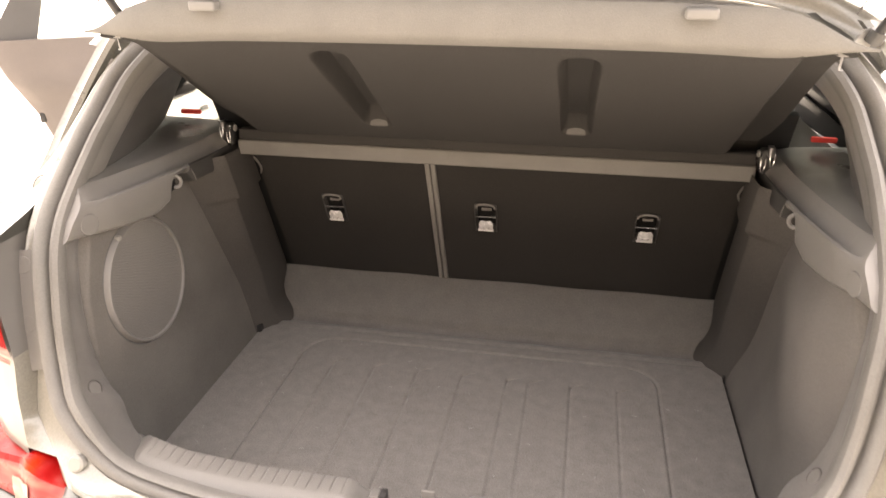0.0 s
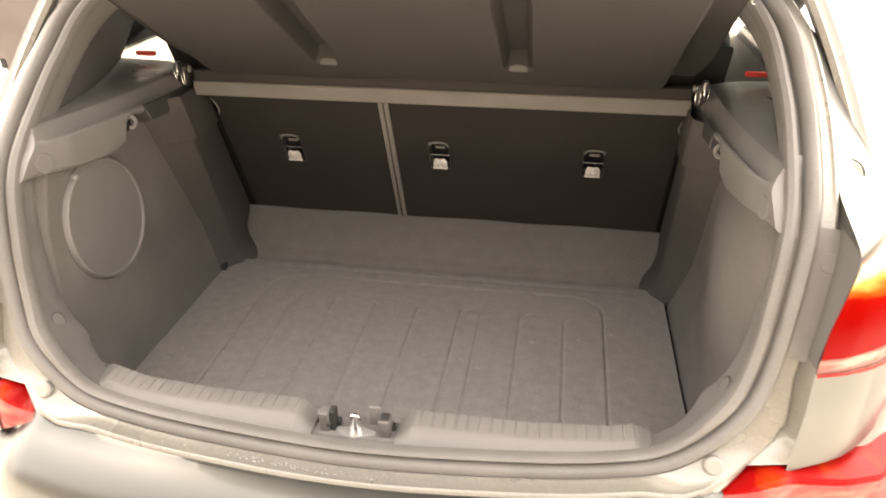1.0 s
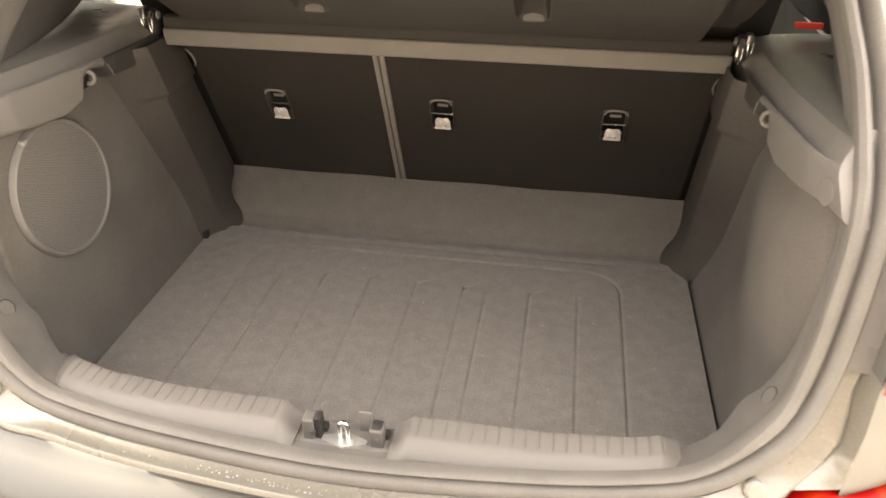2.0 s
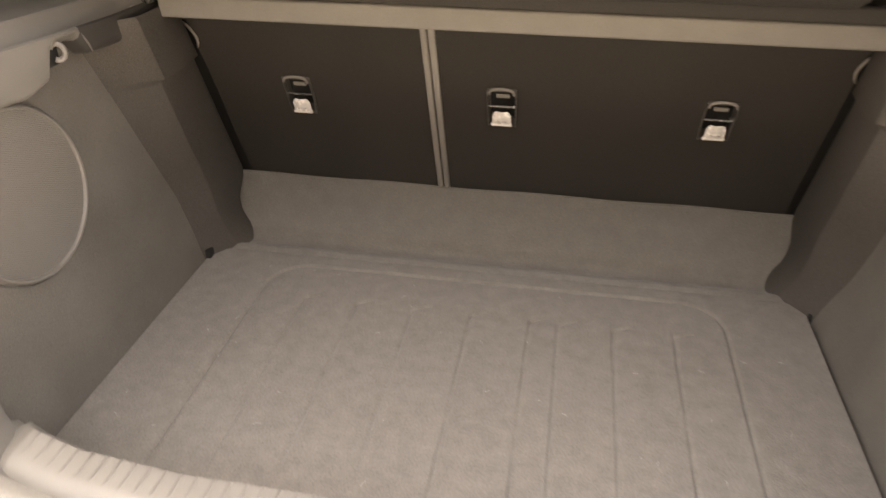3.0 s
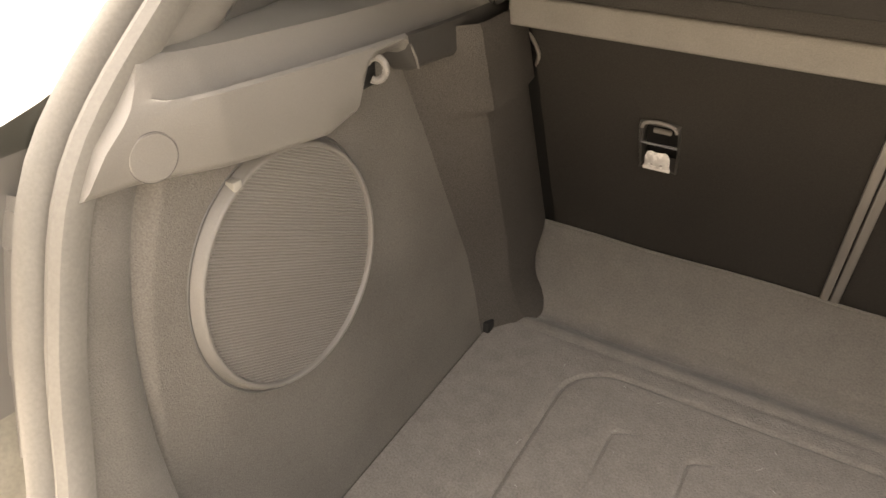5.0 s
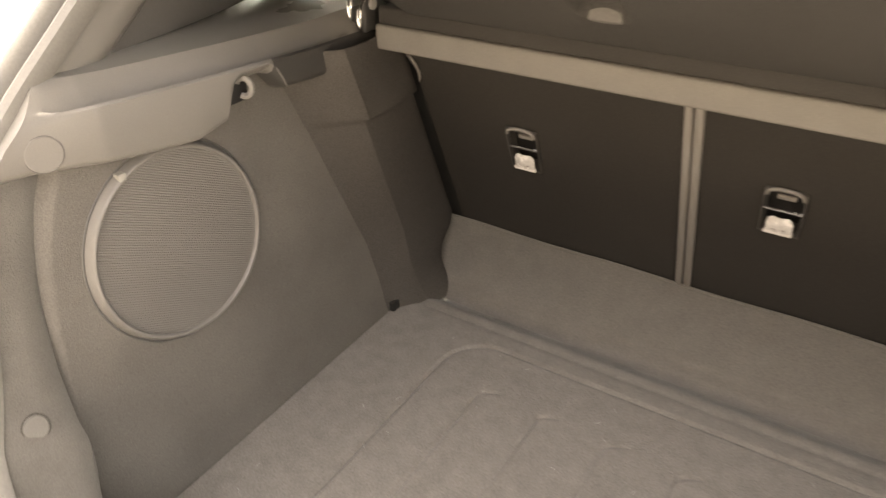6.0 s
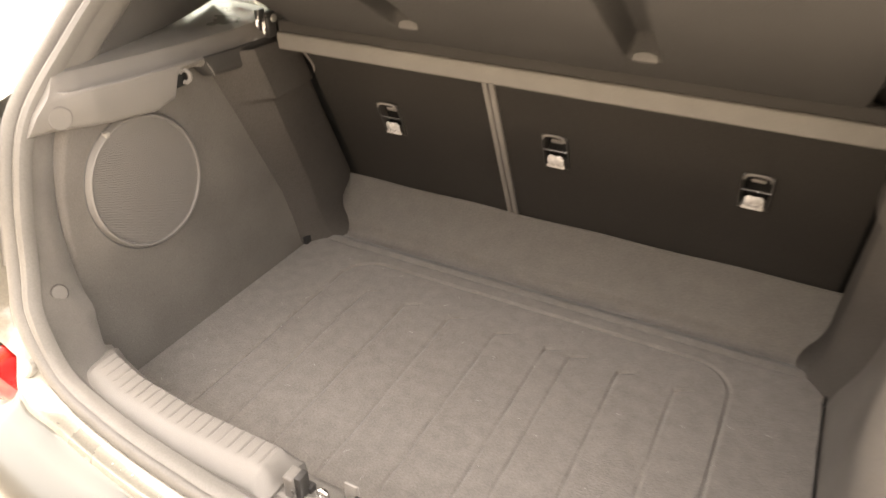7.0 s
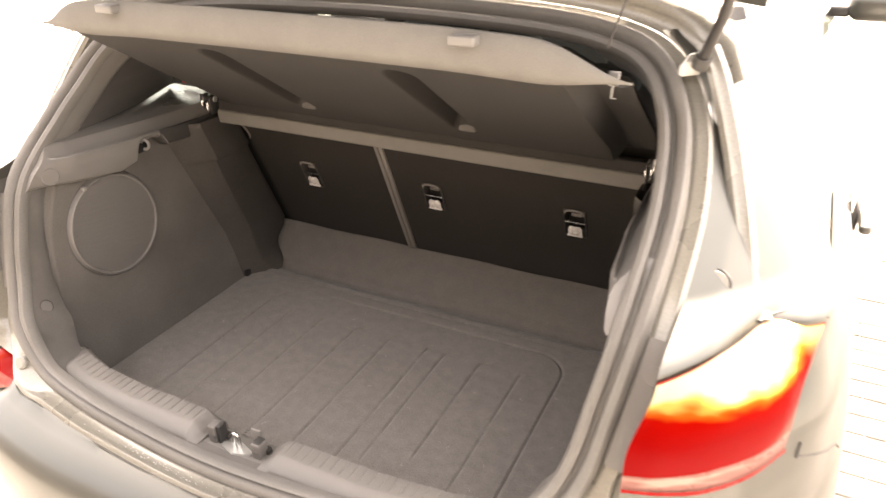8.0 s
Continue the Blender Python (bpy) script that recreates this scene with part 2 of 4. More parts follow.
def spline(pts, n, closed=False):
    """n points evenly along a Catmull-Rom curve."""
    P = [Vector(p) for p in pts]
    if closed:
        Q = [P[-1]] + P + [P[0], P[1]]
    else:
        Q = [2 * P[0] - P[1]] + P + [2 * P[-1] - P[-2]]
    raw = []
    for i in range(1, len(Q) - 2):
        a, b, c, d = Q[i - 1:i + 3]
        for k in range(20):
            t = k / 20
            raw.append(0.5 * (2 * b + (c - a) * t + (2 * a - 5 * b + 4 * c - d) * t * t + (3 * b - a - 3 * c + d) * t ** 3))
    if not closed:
        raw.append(P[-1])
    else:
        raw.append(raw[0])
    L = [0.0]
    for a, b in zip(raw, raw[1:]):
        L.append(L[-1] + (b - a).length)
    out = []
    for k in range(n):
        s = L[-1] * k / (n if closed else n - 1)
        j = min(max(int(np.searchsorted(L, s)) - 1, 0), len(raw) - 2)
        f = (s - L[j]) / max(L[j + 1] - L[j], 1e-9)
        out.append(raw[j].lerp(raw[j + 1], f))
    return out


def tube(pts, r, seg=10, closed=False, bm=None):
    P = [Vector(p) for p in pts]
    rows = []
    up = Vector((0.13, 0.31, 0.94))
    n = len(P)
    for i, p in enumerate(P):
        if closed:
            t = (P[(i + 1) % n] - P[i - 1]).normalized()
        else:
            t = (P[min(i + 1, n - 1)] - P[max(i - 1, 0)]).normalized()
        a = t.cross(up).normalized()
        b = t.cross(a)
        rr = r[i] if isinstance(r, (list, tuple)) else r
        rows.append([p + rr * (math.cos(2 * math.pi * k / seg) * a + math.sin(2 * math.pi * k / seg) * b) for k in range(seg)])
    if closed:
        rows.append(rows[0])
        bm = rows_mesh(rows, True, bm)
        bmesh.ops.remove_doubles(bm, verts=bm.verts[:], dist=1e-6)
        return bm
    return rows_mesh(rows, True, bm, caps=True)


def disc(center, axis, r, depth, seg=28, bevel=0.002, bm=None):
    """A short bevelled cylinder along axis, its back at center."""
    rows = []
    q = Vector(axis).normalized().to_track_quat("Z", "Y")
    for rad, h in ((r, 0), (r, depth - bevel), (r - bevel, depth), (r * 0.5, depth)):
        rows.append([Vector(center) + q @ Vector((rad * math.cos(2 * math.pi * k / seg), rad * math.sin(2 * math.pi * k / seg), h)) for k in range(seg)])
    return rows_mesh(rows, True, bm, caps=True)


def smooth_step(a, b, x):
    t = min(max((x - a) / (b - a), 0), 1)
    return t * t * (3 - 2 * t)


def lerp_table(table, x):
    xs, ys = [t[0] for t in table], [t[1] for t in table]
    return float(np.interp(x, xs, ys))


# ---- the ground ----
bm = bmesh.new()
bm.faces.new([bm.verts.new(p) for p in ((-400, -400, 0), (400, -400, 0), (400, 400, 0), (-400, 400, 0))])
ground = link("ground", bm, GROUND, smooth=False)
tagged(ground, "pale sunlit concrete forecourt", "ground", kind="structure")

# unseen plain dark wall added behind the car to block low light
blocker = link("light_block_wall", box(-18, 18, -7.3, -7.0, 0, 6.4, .02, 1), mat("dark_unseen_wall", (0.06, 0.052, 0.045), 0.9, grain=0.2, grain_scale=30, blotch=0.2, blotch_scale=1.5, bump=0.5, bump_scale=40))
tagged(blocker, "plain dark unseen wall added to block low light", "wall", kind="structure")

# ---- the car: tailgate opening ----
car = thing("car", (0, 1.9, 0), "grey metallic hatchback with its tailgate open, standing on pale paving", "car")

HALF = [(0, .030, .772), (.22, .042, .775), (.36, .060, .779), (.44, .075, .794), (.51, .098, .845), (.543, .130, .90),
        (.562, .167, 1.0), (.575, .217, 1.09), (.580, .318, 1.175), (.574, .384, 1.23), (.558, .443, 1.285),
        (.517, .507, 1.335), (.447, .547, 1.362), (.3, .575, 1.376), (0, .588, 1.381)]
LOOP = [Vector(p) for p in HALF] + [Vector((-x, y, z)) for x, y, z in reversed(HALF[1:-1])]
RING = spline(LOOP, 160, closed=True)
CENTRE = Vector((0, .25, 1.08))


def ring_frames():
    out = []
    n = len(RING)
    for i, p in enumerate(RING):
        t = (RING[(i + 1) % n] - RING[i - 1]).normalized()
        slope = lerp_table([(.78, 0.15), (.95, 0.2), (1.05, .6), (1.15, 1.2), (1.3, 1.3), (1.4, 1.3)], p.z)
        nrm = Vector((0, -1, slope)).normalized()
        o = t.cross(nrm).normalized()
        if o.dot(p - CENTRE) < 0:
            o = -o
        out.append((p, o, o.cross(t).normalized() if o.cross(t).y < 0 else -o.cross(t).normalized(), abs(t.x)))
    return out


FRAMES = ring_frames()


def ring_sweep(profile, keep=None):
    """A strip round the opening; profile(point, flat) gives (outward, backward) pairs, flat is 1 along the sill and header."""
    rows = []
    for p, o, nrm, flat in FRAMES:
        rows.append([p + a * o + b * nrm for a, b in profile(p, flat)])
    rows.append(rows[0])
    bm = rows_mesh(rows)
    if keep:
        n = len(rows[0]) - 1
        bm.faces.ensure_lookup_table()
        bad = [f for k, f in enumerate(bm.faces) if not keep(RING[k // n])]
        bmesh.ops.delete(bm, geom=bad, context="FACES")
    bmesh.ops.remove_doubles(bm, verts=bm.verts[:], dist=1e-6)
    return bm


SEAL_PROFILE = [(-.020, -.012), (-.022, -.002), (-.019, .006), (-.012, .009), (-.006, .007), (-.003, -.003), (.001, -.003),
                (.005, .009), (.010, .013), (.017, .013), (.022, .008), (.024, -.002), (.022, -.012)]


def seal_profile(p, flat):
    thin = 1 - .58 * smooth_step(.84, .785, p.z)        # the inner lip is slimmer along the sill
    return [(a * thin if a < 0 else a, b) for a, b in SEAL_PROFILE]


part("weatherstrip", ring_sweep(seal_profile), RUBBER, car, "grey rubber tailgate seal with a ribbed double lip")


def flange(p, flat):
    low = smooth_step(.86, .785, p.z)
    wide = .022 * smooth_step(.905, .86, p.z) * smooth_step(.385, .45, abs(p.x))      # broader at the lower corners
    side = ((.020, -.012), (.024, -.013), (.027, -.010), (.032, -.009), (.040, -.010), (.045, -.008), (.048, -.009), (.051, -.013), (.056, -.026))
    sill = ((.020, -.012), (.023, .000), (.018, .013), (.0185, .016), (.0225, .030), (.020, .036), (.0205, .040), (.025, .044), (.036, .045))
    grow = (0, 0, .1, .3, .7, 1, 1, 1, 1)
    return [(a * (1 - low) + c * low + wide * g, b * (1 - low) + e * low) for (a, b), (c, e), g in zip(side, sill, grow)]


FLANGE_EDGE = []
for p_, o_, n_, f_ in FRAMES:
    a_, b_ = flange(p_, f_)[7]
    FLANGE_EDGE.append(p_ + a_ * o_ + b_ * n_)
gutter = part("opening_flange", ring_sweep(flange), LITPAINT, car, "painted metal gutter round the tailgate opening")
rng = random.Random(4)
bm = bmesh.new()
for k in range(70):
    fr = FRAMES[0]
    x = rng.gauss(-.10, .07)
    fr = min((f for f in FRAMES if f[0].z < .80), key=lambda f: abs(f[0].x - x))
    q = fr[0] + .0205 * fr[1] + rng.uniform(.018, .032) * fr[2]
    r = rng.uniform(.0005, .0014)
    bmesh.ops.create_icosphere(bm, subdivisions=1, radius=r, matrix=Matrix.Translation((x, q.y, q.z)) @ Matrix.Diagonal((1.4, 1.0, .6, 1)))
tagged(part("water_drops", bm, ZINC, gutter, "small bright water drops"), kind="stuff")


def trim_depth(z):
    """How far the seal's inner trim reaches into the boot."""
    return lerp_table([(.78, .105), (.83, .098), (.87, .082), (.91, .066), (.97, .058), (1.06, .054)], z)


def inner_trim(p, flat):
    sill = smooth_step(.86, .785, p.z)
    d = trim_depth(p.z) - .052 * smooth_step(1.335, 1.360, p.z) * smooth_step(.46, .36, abs(p.x))
    pts = ((-.016, -.008), (-.017, -.014), (-.0165, -.25 * d), (-.016, -.55 * d), (-.013, -.85 * d), (-.007, -d), (.006, -d - .004))
    low = ((-.007, -.008), (-.007, -.011), (.001, -.014), (.010, -.026), (.014, -.05), (.016, -.07), (.020, -.08))
    return [(a * (1 - sill) + c * sill, b * (1 - sill) + e * sill) for (a, b), (c, e) in zip(pts, low)]


part("opening_trim", ring_sweep(inner_trim, lambda c: c.z < 1.115), TRIMFELT, car, "grey felted trim beside the tailgate seal")
part("header_trim", ring_sweep(inner_trim, lambda c: c.z >= 1.115), PLASTIC, car, "grey trim over the tailgate opening")


# ---- sill ----
def sill_rise(x):
    """How far the sill climbs and draws back towards the corners."""
    return (lerp_table([(0, 0), (.25, .001), (.36, .004), (.42, .009), (.47, .018)], abs(x)),
            lerp_table([(0, 0), (.25, .001), (.36, .012), (.42, .026), (.47, .045)], abs(x)))


def sill_pad(x0, x1):
    """A raised pad with a plain rear bevel and grooves across its top."""
    n = 300
    rows = []
    for i in range(n + 1):
        x = x0 + (x1 - x0) * i / n
        e = min(1, min(x - x0, x1 - x) / .026)
        lift = smooth_step(0, 1, e) * .5 + e * .5
        k, yy = sill_rise(x)
        cell = abs(((x - x0) / 0.0172) % 1.0 - .5) * 2
        rib = -.0017 * smooth_step(.74, 1.0, cell) * smooth_step(.6, 1.0, e)
        z0, y0 = .756 + k, .062 + yy
        h = .0195 * lift * (1 - .30 * smooth_step(.24, .44, abs(x)))
        rows.append([(x, y0 - .002, z0 - .018), (x, y0 - .001, z0 + .05 * h), (x, y0 + .003, z0 + .30 * h), (x, y0 + .015, z0 + .74 * h), (x, y0 + .022, z0 + .95 * h), (x, y0 + .027, z0 + h),
                     (x, y0 + .031, z0 + h + .3 * rib), (x, y0 + .036, z0 + h + rib), (x, y0 + .054, z0 + h + rib), (x, y0 + .061, z0 + h + .9 * rib - .001),
                     (x, y0 + .068, z0 + .6 * h + .7 * rib - .004), (x, y0 + .073, z0 + .2 * h - .008), (x, y0 + .075, z0 - .03)])
    return rows_mesh(rows, caps=True)


SILL = []
for i in range(81):
    x = -.465 + .880 * i / 80
    k, yy = sill_rise(x)
    y0, z0 = .05 + yy, .754 + k - .006 * smooth_step(.09, .06, abs(x + .008))
    SILL.append([(x, y0, z0 - .02), (x, y0 + .004, z0 + .003), (x, y0 + .05, z0 + .003), (x, y0 + .068, z0 - .001), (x, y0 + .080, z0 - .010), (x, y0 + .086, z0 - .03), (x, y0 + .09, .62)])
sill = part("sill_trim", rows_mesh(SILL), SILLPLASTIC, car, "grey plastic boot sill cover")
part("sill_pad", sill_pad(-.448, -.072), SILLPLASTIC, sill, "ribbed scuff pad")
part("sill_pad", sill_pad(.054, .420), SILLPLASTIC, sill, "ribbed scuff pad")

# striker between two guide blocks
bm = tube(spline([(-.0135, .090, .745), (-.0130, .090, .775), (-.0105, .090, .781), (-.0055, .090, .781), (-.003, .090, .775), (-.0025, .090, .745)], 24), .0036, 10)
striker = part("striker", bm, STEEL, car, "bright steel tailgate striker loop")
rows = []
for k in range(21):
    x = -.038 + .060 * k / 20
    w = .004 + .011 * (1 - abs(k - 10) / 10)
    rows.append([(x, .088 - w, .7505), (x, .088 - w + .001, .7535), (x, .088 + w - .001, .7535), (x, .088 + w, .7505)])
part("base_plate", rows_mesh(rows, caps=True), ZINC, striker, "zinc striker plate")
for x, w, top, dark in ((-.0505, .0120, .784, 1), (.036, .0090, .780, 0)):
    blk = part("guide_block", box(x - w, x + (w * .30 if dark else w), .083, .105, .744, top, .003, 3), TRIMPLASTIC, car, "grey rubber guide block")
    # dark box put in for the shaded opening at the block's side
    part("opening_shade", box(x + (w * .22 if dark else -w * .8), x + (w if dark else w * .8), .0865, .104, .744, top + .0015, .002, 2), DARKPLASTIC, blk, "dark box standing in for the shaded opening of the block")
    part("wedge", box(x - w * .1, x + w * .45, .0815, .088, .760, .768, .002, 2, m=None), BEZEL if dark else TRIMPLASTIC, blk)
    # dark lip that paints in shade round the block's foot
    part("foot_shade", box(x - w - .004, x + w + .004, .098, .110, .744, .760, .002), DARKPLASTIC, blk)
part("cable_clip", box(.006, .026, .110, .116, .728, .783, .003), SILLPLASTIC, car, "grey plastic tab on the sill")

# rubber buffers on the lower corners of the opening
for s in (-1, 1):
    fr = min((f for f in FRAMES if f[0].x * s > .3 and f[0].z < .9), key=lambda f: ((f[0] + .035 * f[1]).xz - Vector((s * .482, .781))).length)
    prof = flange(fr[0], 0)
    back = lerp_table([(a, b) for a, b in prof[3:8]], .035)
    c = fr[0] + .035 * fr[1] + (back - .004) * fr[2]
    part("tailgate_buffer", disc(c, (0, -1, .45), .0125, .014, bevel=.003), BUFFER, car, "pale rubber tailgate buffer")

# ---- boot side trim ----


def ring_y(z):
    return lerp_table([(p[2], p[1]) for p in HALF[3:]], z)


def wall_x(y, z, right):
    base = .518 + .077 * (z - .64)
    if right:                                       # bulging over the wheel arch
        base = .526 + .010 * smooth_step(.95, 1.05, z) - .007 * smooth_step(.74, .64, z)
        base += .085 * max(0, (.345 - y - .10 * abs(z - .86)) / .20 + .04) ** 2          # falling away to the opening
        base += .024 * smooth_step(.36 + .25 * max(0, z - .86), .60, y) * smooth_step(.62, .80, z)       # and to the backrest
        base -= .008 * math.exp(-((y - .36) / .10) ** 2 - ((z - .87) / .12) ** 2)
    base += .016 * (1 - smooth_step(.008, .026, y - ring_y(z) - trim_depth(z) + .016))        # a groove beside the seal's trim
    return base


for s in (-1, 1):
    rows = []
    for j in range(101):
        z = .600 + .50 * j / 100
        rows.append([(s * wall_x(y, z, s > 0), y, z) for y in np.concatenate([ring_y(z) + trim_depth(z) - .018 + np.linspace(0, .046, 16), np.linspace(ring_y(z) + trim_depth(z) + .032, .78, 116)])])
    bm = rows_mesh(rows)
    if s < 0:
        bmesh.ops.delete(bm, geom=[f for f in bm.faces if (f.calc_center_median().yz - Vector((.3625, .936))).length < .105], context="FACES")
    wall = part("side_carpet", bm, CARPET, car, "charcoal felt side lining" + (" with a round speaker grille" if s < 0 else " shaped round the wheel arch"))
    if s < 0:
        left_wall = wall

# speaker: ring, cone recess and perforated grille
SPK = Vector((-.5413, .3625, .936))


def ring_lathe(profile, seg=72):
    rows = []
    for k in range(seg):
        a = 2 * math.pi * k / seg
        rows.append([SPK + 1.075 * Vector((h - .077 * r * math.sin(a), r * math.cos(a), r * math.sin(a))) for r, h in profile])
    rows.append(rows[0])
    bm = rows_mesh(rows)
    bmesh.ops.remove_doubles(bm, verts=bm.verts[:], dist=1e-6)
    return bm


speaker = part("speaker_ring", ring_lathe([(.1036, -.008), (.1034, .000), (.1028, .0016), (.1000, .0070), (.0990, .0082), (.0974, .0086), (.0962, .0081), (.0955, .0068), (.0952, .0030)]), PLASTIC, left_wall, "grey plastic speaker surround")
bm = ring_lathe([(.1035, -.004), (.1037, .0010), (.1048, .0012), (.1058, .0003)])
part("gasket", bm, PILLAR, left_wall)
bm = bmesh.new()
for turn, bw, back in ((27, .00105, 0), (91, .00075, -.0004)):       # two crossing sets of fine bars leave rows of small holes
    ca, sa = math.cos(radians(turn)), math.sin(radians(turn))
    for k in range(80):
        v = -.1027 + .0026 * k
        half = math.sqrt(max(.1026 ** 2 - v * v, 0))
        if half < .012:
            continue
        vs = []
        for u in (-half, half):
            for h, dv in ((.0046 + back, -bw), (.0053 + back, 0), (.0046 + back, bw)):
                y, z = u * ca + (v + dv) * sa, -u * sa + (v + dv) * ca
                vs.append(bm.verts.new(SPK + Vector((h - .077 * z, y, z))))
        bm.faces.new((vs[0], vs[1], vs[4], vs[3])), bm.faces.new((vs[1], vs[2], vs[5], vs[4]))
part("speaker_grille", bm, PLASTIC, left_wall, "fine grey speaker mesh", smooth=False)
part("speaker_back", disc(SPK + Vector((.0012, 0, 0)), (1, 0, .077), .1020, .001, 48, .0003), SHADEDFELT, left_wall)
part("clip", box(-.551, -.5395, .316 - .005, .316 + .004, 1.028, 1.037, .0015), BUFFER, left_wall, "small pale clip")

# upper plastic trim with the shelf rest, screw cap and bag hook
def trim_section(y):
    """The upper trim's section at y: half width and height, from its lower edge to the window ledge."""
    fo = smooth_step(.66, .60, y)                   # the shelf rest fades out at the front
    low = lerp_table([(.15, 1.077), (.19, 1.070), (.24, 1.067), (.30, 1.057), (.34, 1.051), (.40, 1.045), (.435, 1.054), (.447, 1.086), (.455, 1.092), (.500, 1.092), (.521, 1.066), (.60, 1.060), (.68, 1.07)], y)
    inx = lerp_table([(.15, .549), (.17, .547), (.20, .5435), (.22, .5405), (.25, .536), (.30, .525), (.45, .512), (.68, .505)], y)
    shelf = lerp_table([(.15, 1.116), (.24, 1.116), (.27, 1.115), (.34, 1.111), (.57, 1.100), (.68, 1.098)], y)
    f0, f1 = smooth_step(.238, .296, y) * fo, smooth_step(.252, .345, y) * fo      # the end of the recess leans forward
    plain = [(inx + .030, low - .004), (inx + .012, low - .002), (inx + .004, low + .002), (inx + .001, low + .007), (inx, shelf - .020), (inx + .001, shelf - .008),
             (inx + .0025, shelf - .003), (inx + .004, shelf), (inx + .0065, shelf + .004), (inx + .0095, shelf + .008), (inx + .013, shelf + .012), (inx + .018, shelf + .0165),
             (inx + .024, shelf + .020), (inx + .030, shelf + .023), (inx + .055, shelf + .029), (inx + .10, shelf + .032), (inx + .18, shelf + .034)]
    hollow = plain[:5] + [(inx, shelf - .007), (inx + .001, shelf - .002), (inx + .004, shelf), (inx + .0060, shelf - .003), (inx + .0085, shelf - .007), (inx + .012, shelf - .007), (inx + .016, shelf - .002),
             (inx + .0225, shelf + .009), (inx + .030, shelf + .021)] + plain[14:]
    out = []
    for j, (a, b) in enumerate(zip(plain, hollow)):
        w = f0 if j < 10 else f1 if j > 11 else .5 * f0 + .5 * f1
        out.append((a[0] + (b[0] - a[0]) * w, a[1] + (b[1] - a[1]) * w))
    for j in range(4, 7):                            # the notch for the hook leaves a narrow rim under the lip
        out[j] = (out[j][0], max(out[j][1], min(out[j - 1][1] + .001, out[7][1])))
    wide = lerp_table([(.15, .560), (.24, .566), (.345, .588), (.52, .634), (.70, .690), (.76, .715)], y)
    return [(min(px, wide), pz) for px, pz in out]


for s in (-1, 1):
    rows = []
    for k in range(-1, 160):
        y = .15 + .58 * max(k, 0) / 159
        row = []
        for j in range(17):
            yj = y
            for _ in range(4):                       # the rear edge follows the seal
                px, pz = trim_section(yj)[j]
                start = ring_y(pz) - .004
                yj = start + (y - .15) / .17 * (.32 - start) if y < .32 else y
            row.append((s * (px if k >= 0 else px + .028), yj + (.004 if k < 0 else 0), pz))
        rows.append(row)
    cut = next(k for k, r in enumerate(rows) if r[3][1] > .503)
    trim = part("upper_trim", rows_mesh([r[:14] for r in rows[:cut + 1]]), PLASTIC, car, "grained grey plastic side trim with a shelf rest")
    part("window_ledge", rows_mesh([r[13:] for r in rows]), LEDGEPLASTIC, trim, "smooth grey ledge under the side window")
    part("shelf_rest", rows_mesh([r[7:14] for r in rows[cut:]]), PLASTIC, trim)
    part("hinge_support", rows_mesh([r[:8] for r in rows[cut:]]), HINGEBLOCK, trim, "dark plastic block carrying the shelf hinge")
    part("screw_cap", disc((s * .5376, .249, 1.084), (-s, -.20, .0), .0165, .0022, 32, .0008), PLASTIC, trim, "round screw cap")
    q = Vector((-s, -.20, 0)).to_track_quat("Z", "Y")
    part("cap_seam", tube([Vector((s * .5376, .249, 1.084)) + q @ Vector((.0168 * math.cos(a), .0168 * math.sin(a), .0012)) for a in np.linspace(0, 2 * math.pi, 32, endpoint=False)], .0004, 6, closed=True), PILLAR, trim)
    # bag hook below the rest
    hook = tube([Vector((s * .517, .463, 1.083)) + Vector((s * .0075 * math.cos(a), -.004 * math.cos(a), .010 * math.sin(a))) for a in np.linspace(.5, 5.2, 18)], .0034, 8)
    part("bag_hook", hook, PLASTIC, trim, "grey curved bag hook")
    # black block stands in for shade in the hollow behind the hook
    part("hook_shade", box(s * .537 - .012, s * .537 + .012, .447, .476, 1.064, 1.094, .004), BLACK, trim)

    part("block_edge", tube([(s * .5115, .504, 1.098), (s * .5105, .509, 1.090), (s * .5105, .516, 1.078), (s * .5115, .521, 1.068)], [.0006, .0011, .0012, .0008], 8), PLASTIC, trim, "pale bevelled edge of the hinge block")

    # plug in the opening trim
    fr = min((f for f in FRAMES if f[0].x * s > .3), key=lambda f: abs(f[0].z - .868))
    part("trim_plug", disc(fr[0] - .0125 * fr[1] - .040 * fr[2], -fr[1], .012, .0052, 28, .0015), TRIMPLASTIC, car, "round plastic trim plug")
    q = (-fr[1]).to_track_quat("Z", "Y")
    part("plug_seam", tube([fr[0] - .0166 * fr[1] - .040 * fr[2] + q @ Vector((.0125 * math.cos(a), .0125 * math.sin(a), 0)) for a in np.linspace(0, 2 * math.pi, 28, endpoint=False)], .0009, 6, closed=True), SHADEDFELT, car, "dark seam round the trim plug")

    # cushion beside the backrest
    skirt, face = [], []
    for j in range(93):
        z = .632 + .46 * j / 92
        yb = lerp_table([(.63, .752), (.66, .744), (.70, .736), (.78, .719), (.888, .678), (.98, .644), (1.075, .606), (1.10, .60)], z)
        xb = lerp_table([(.63, .478), (.640, .481), (.655, .487), (.68, .495), (.70, .499), (.72, .501), (.80, .502), (.982, .501), (.988, .4995), (.992, .491), (1.08, .490), (1.10, .494)], z)
        xc = lerp_table([(.63, .466), (.638, .468), (.650, .476), (.668, .489), (.69, .499), (.715, .507), (.74, .510), (.982, .508), (.988, .507), (.992, .498), (1.10, .498)], z)
        yc = lerp_table([(.63, .780), (.65, .806), (.68, .812), (.70, .826), (.72, .862), (.74, .872)], z) if z < .74 else .9 - .444 * (z - .714) - .018
        ya = yb - .075
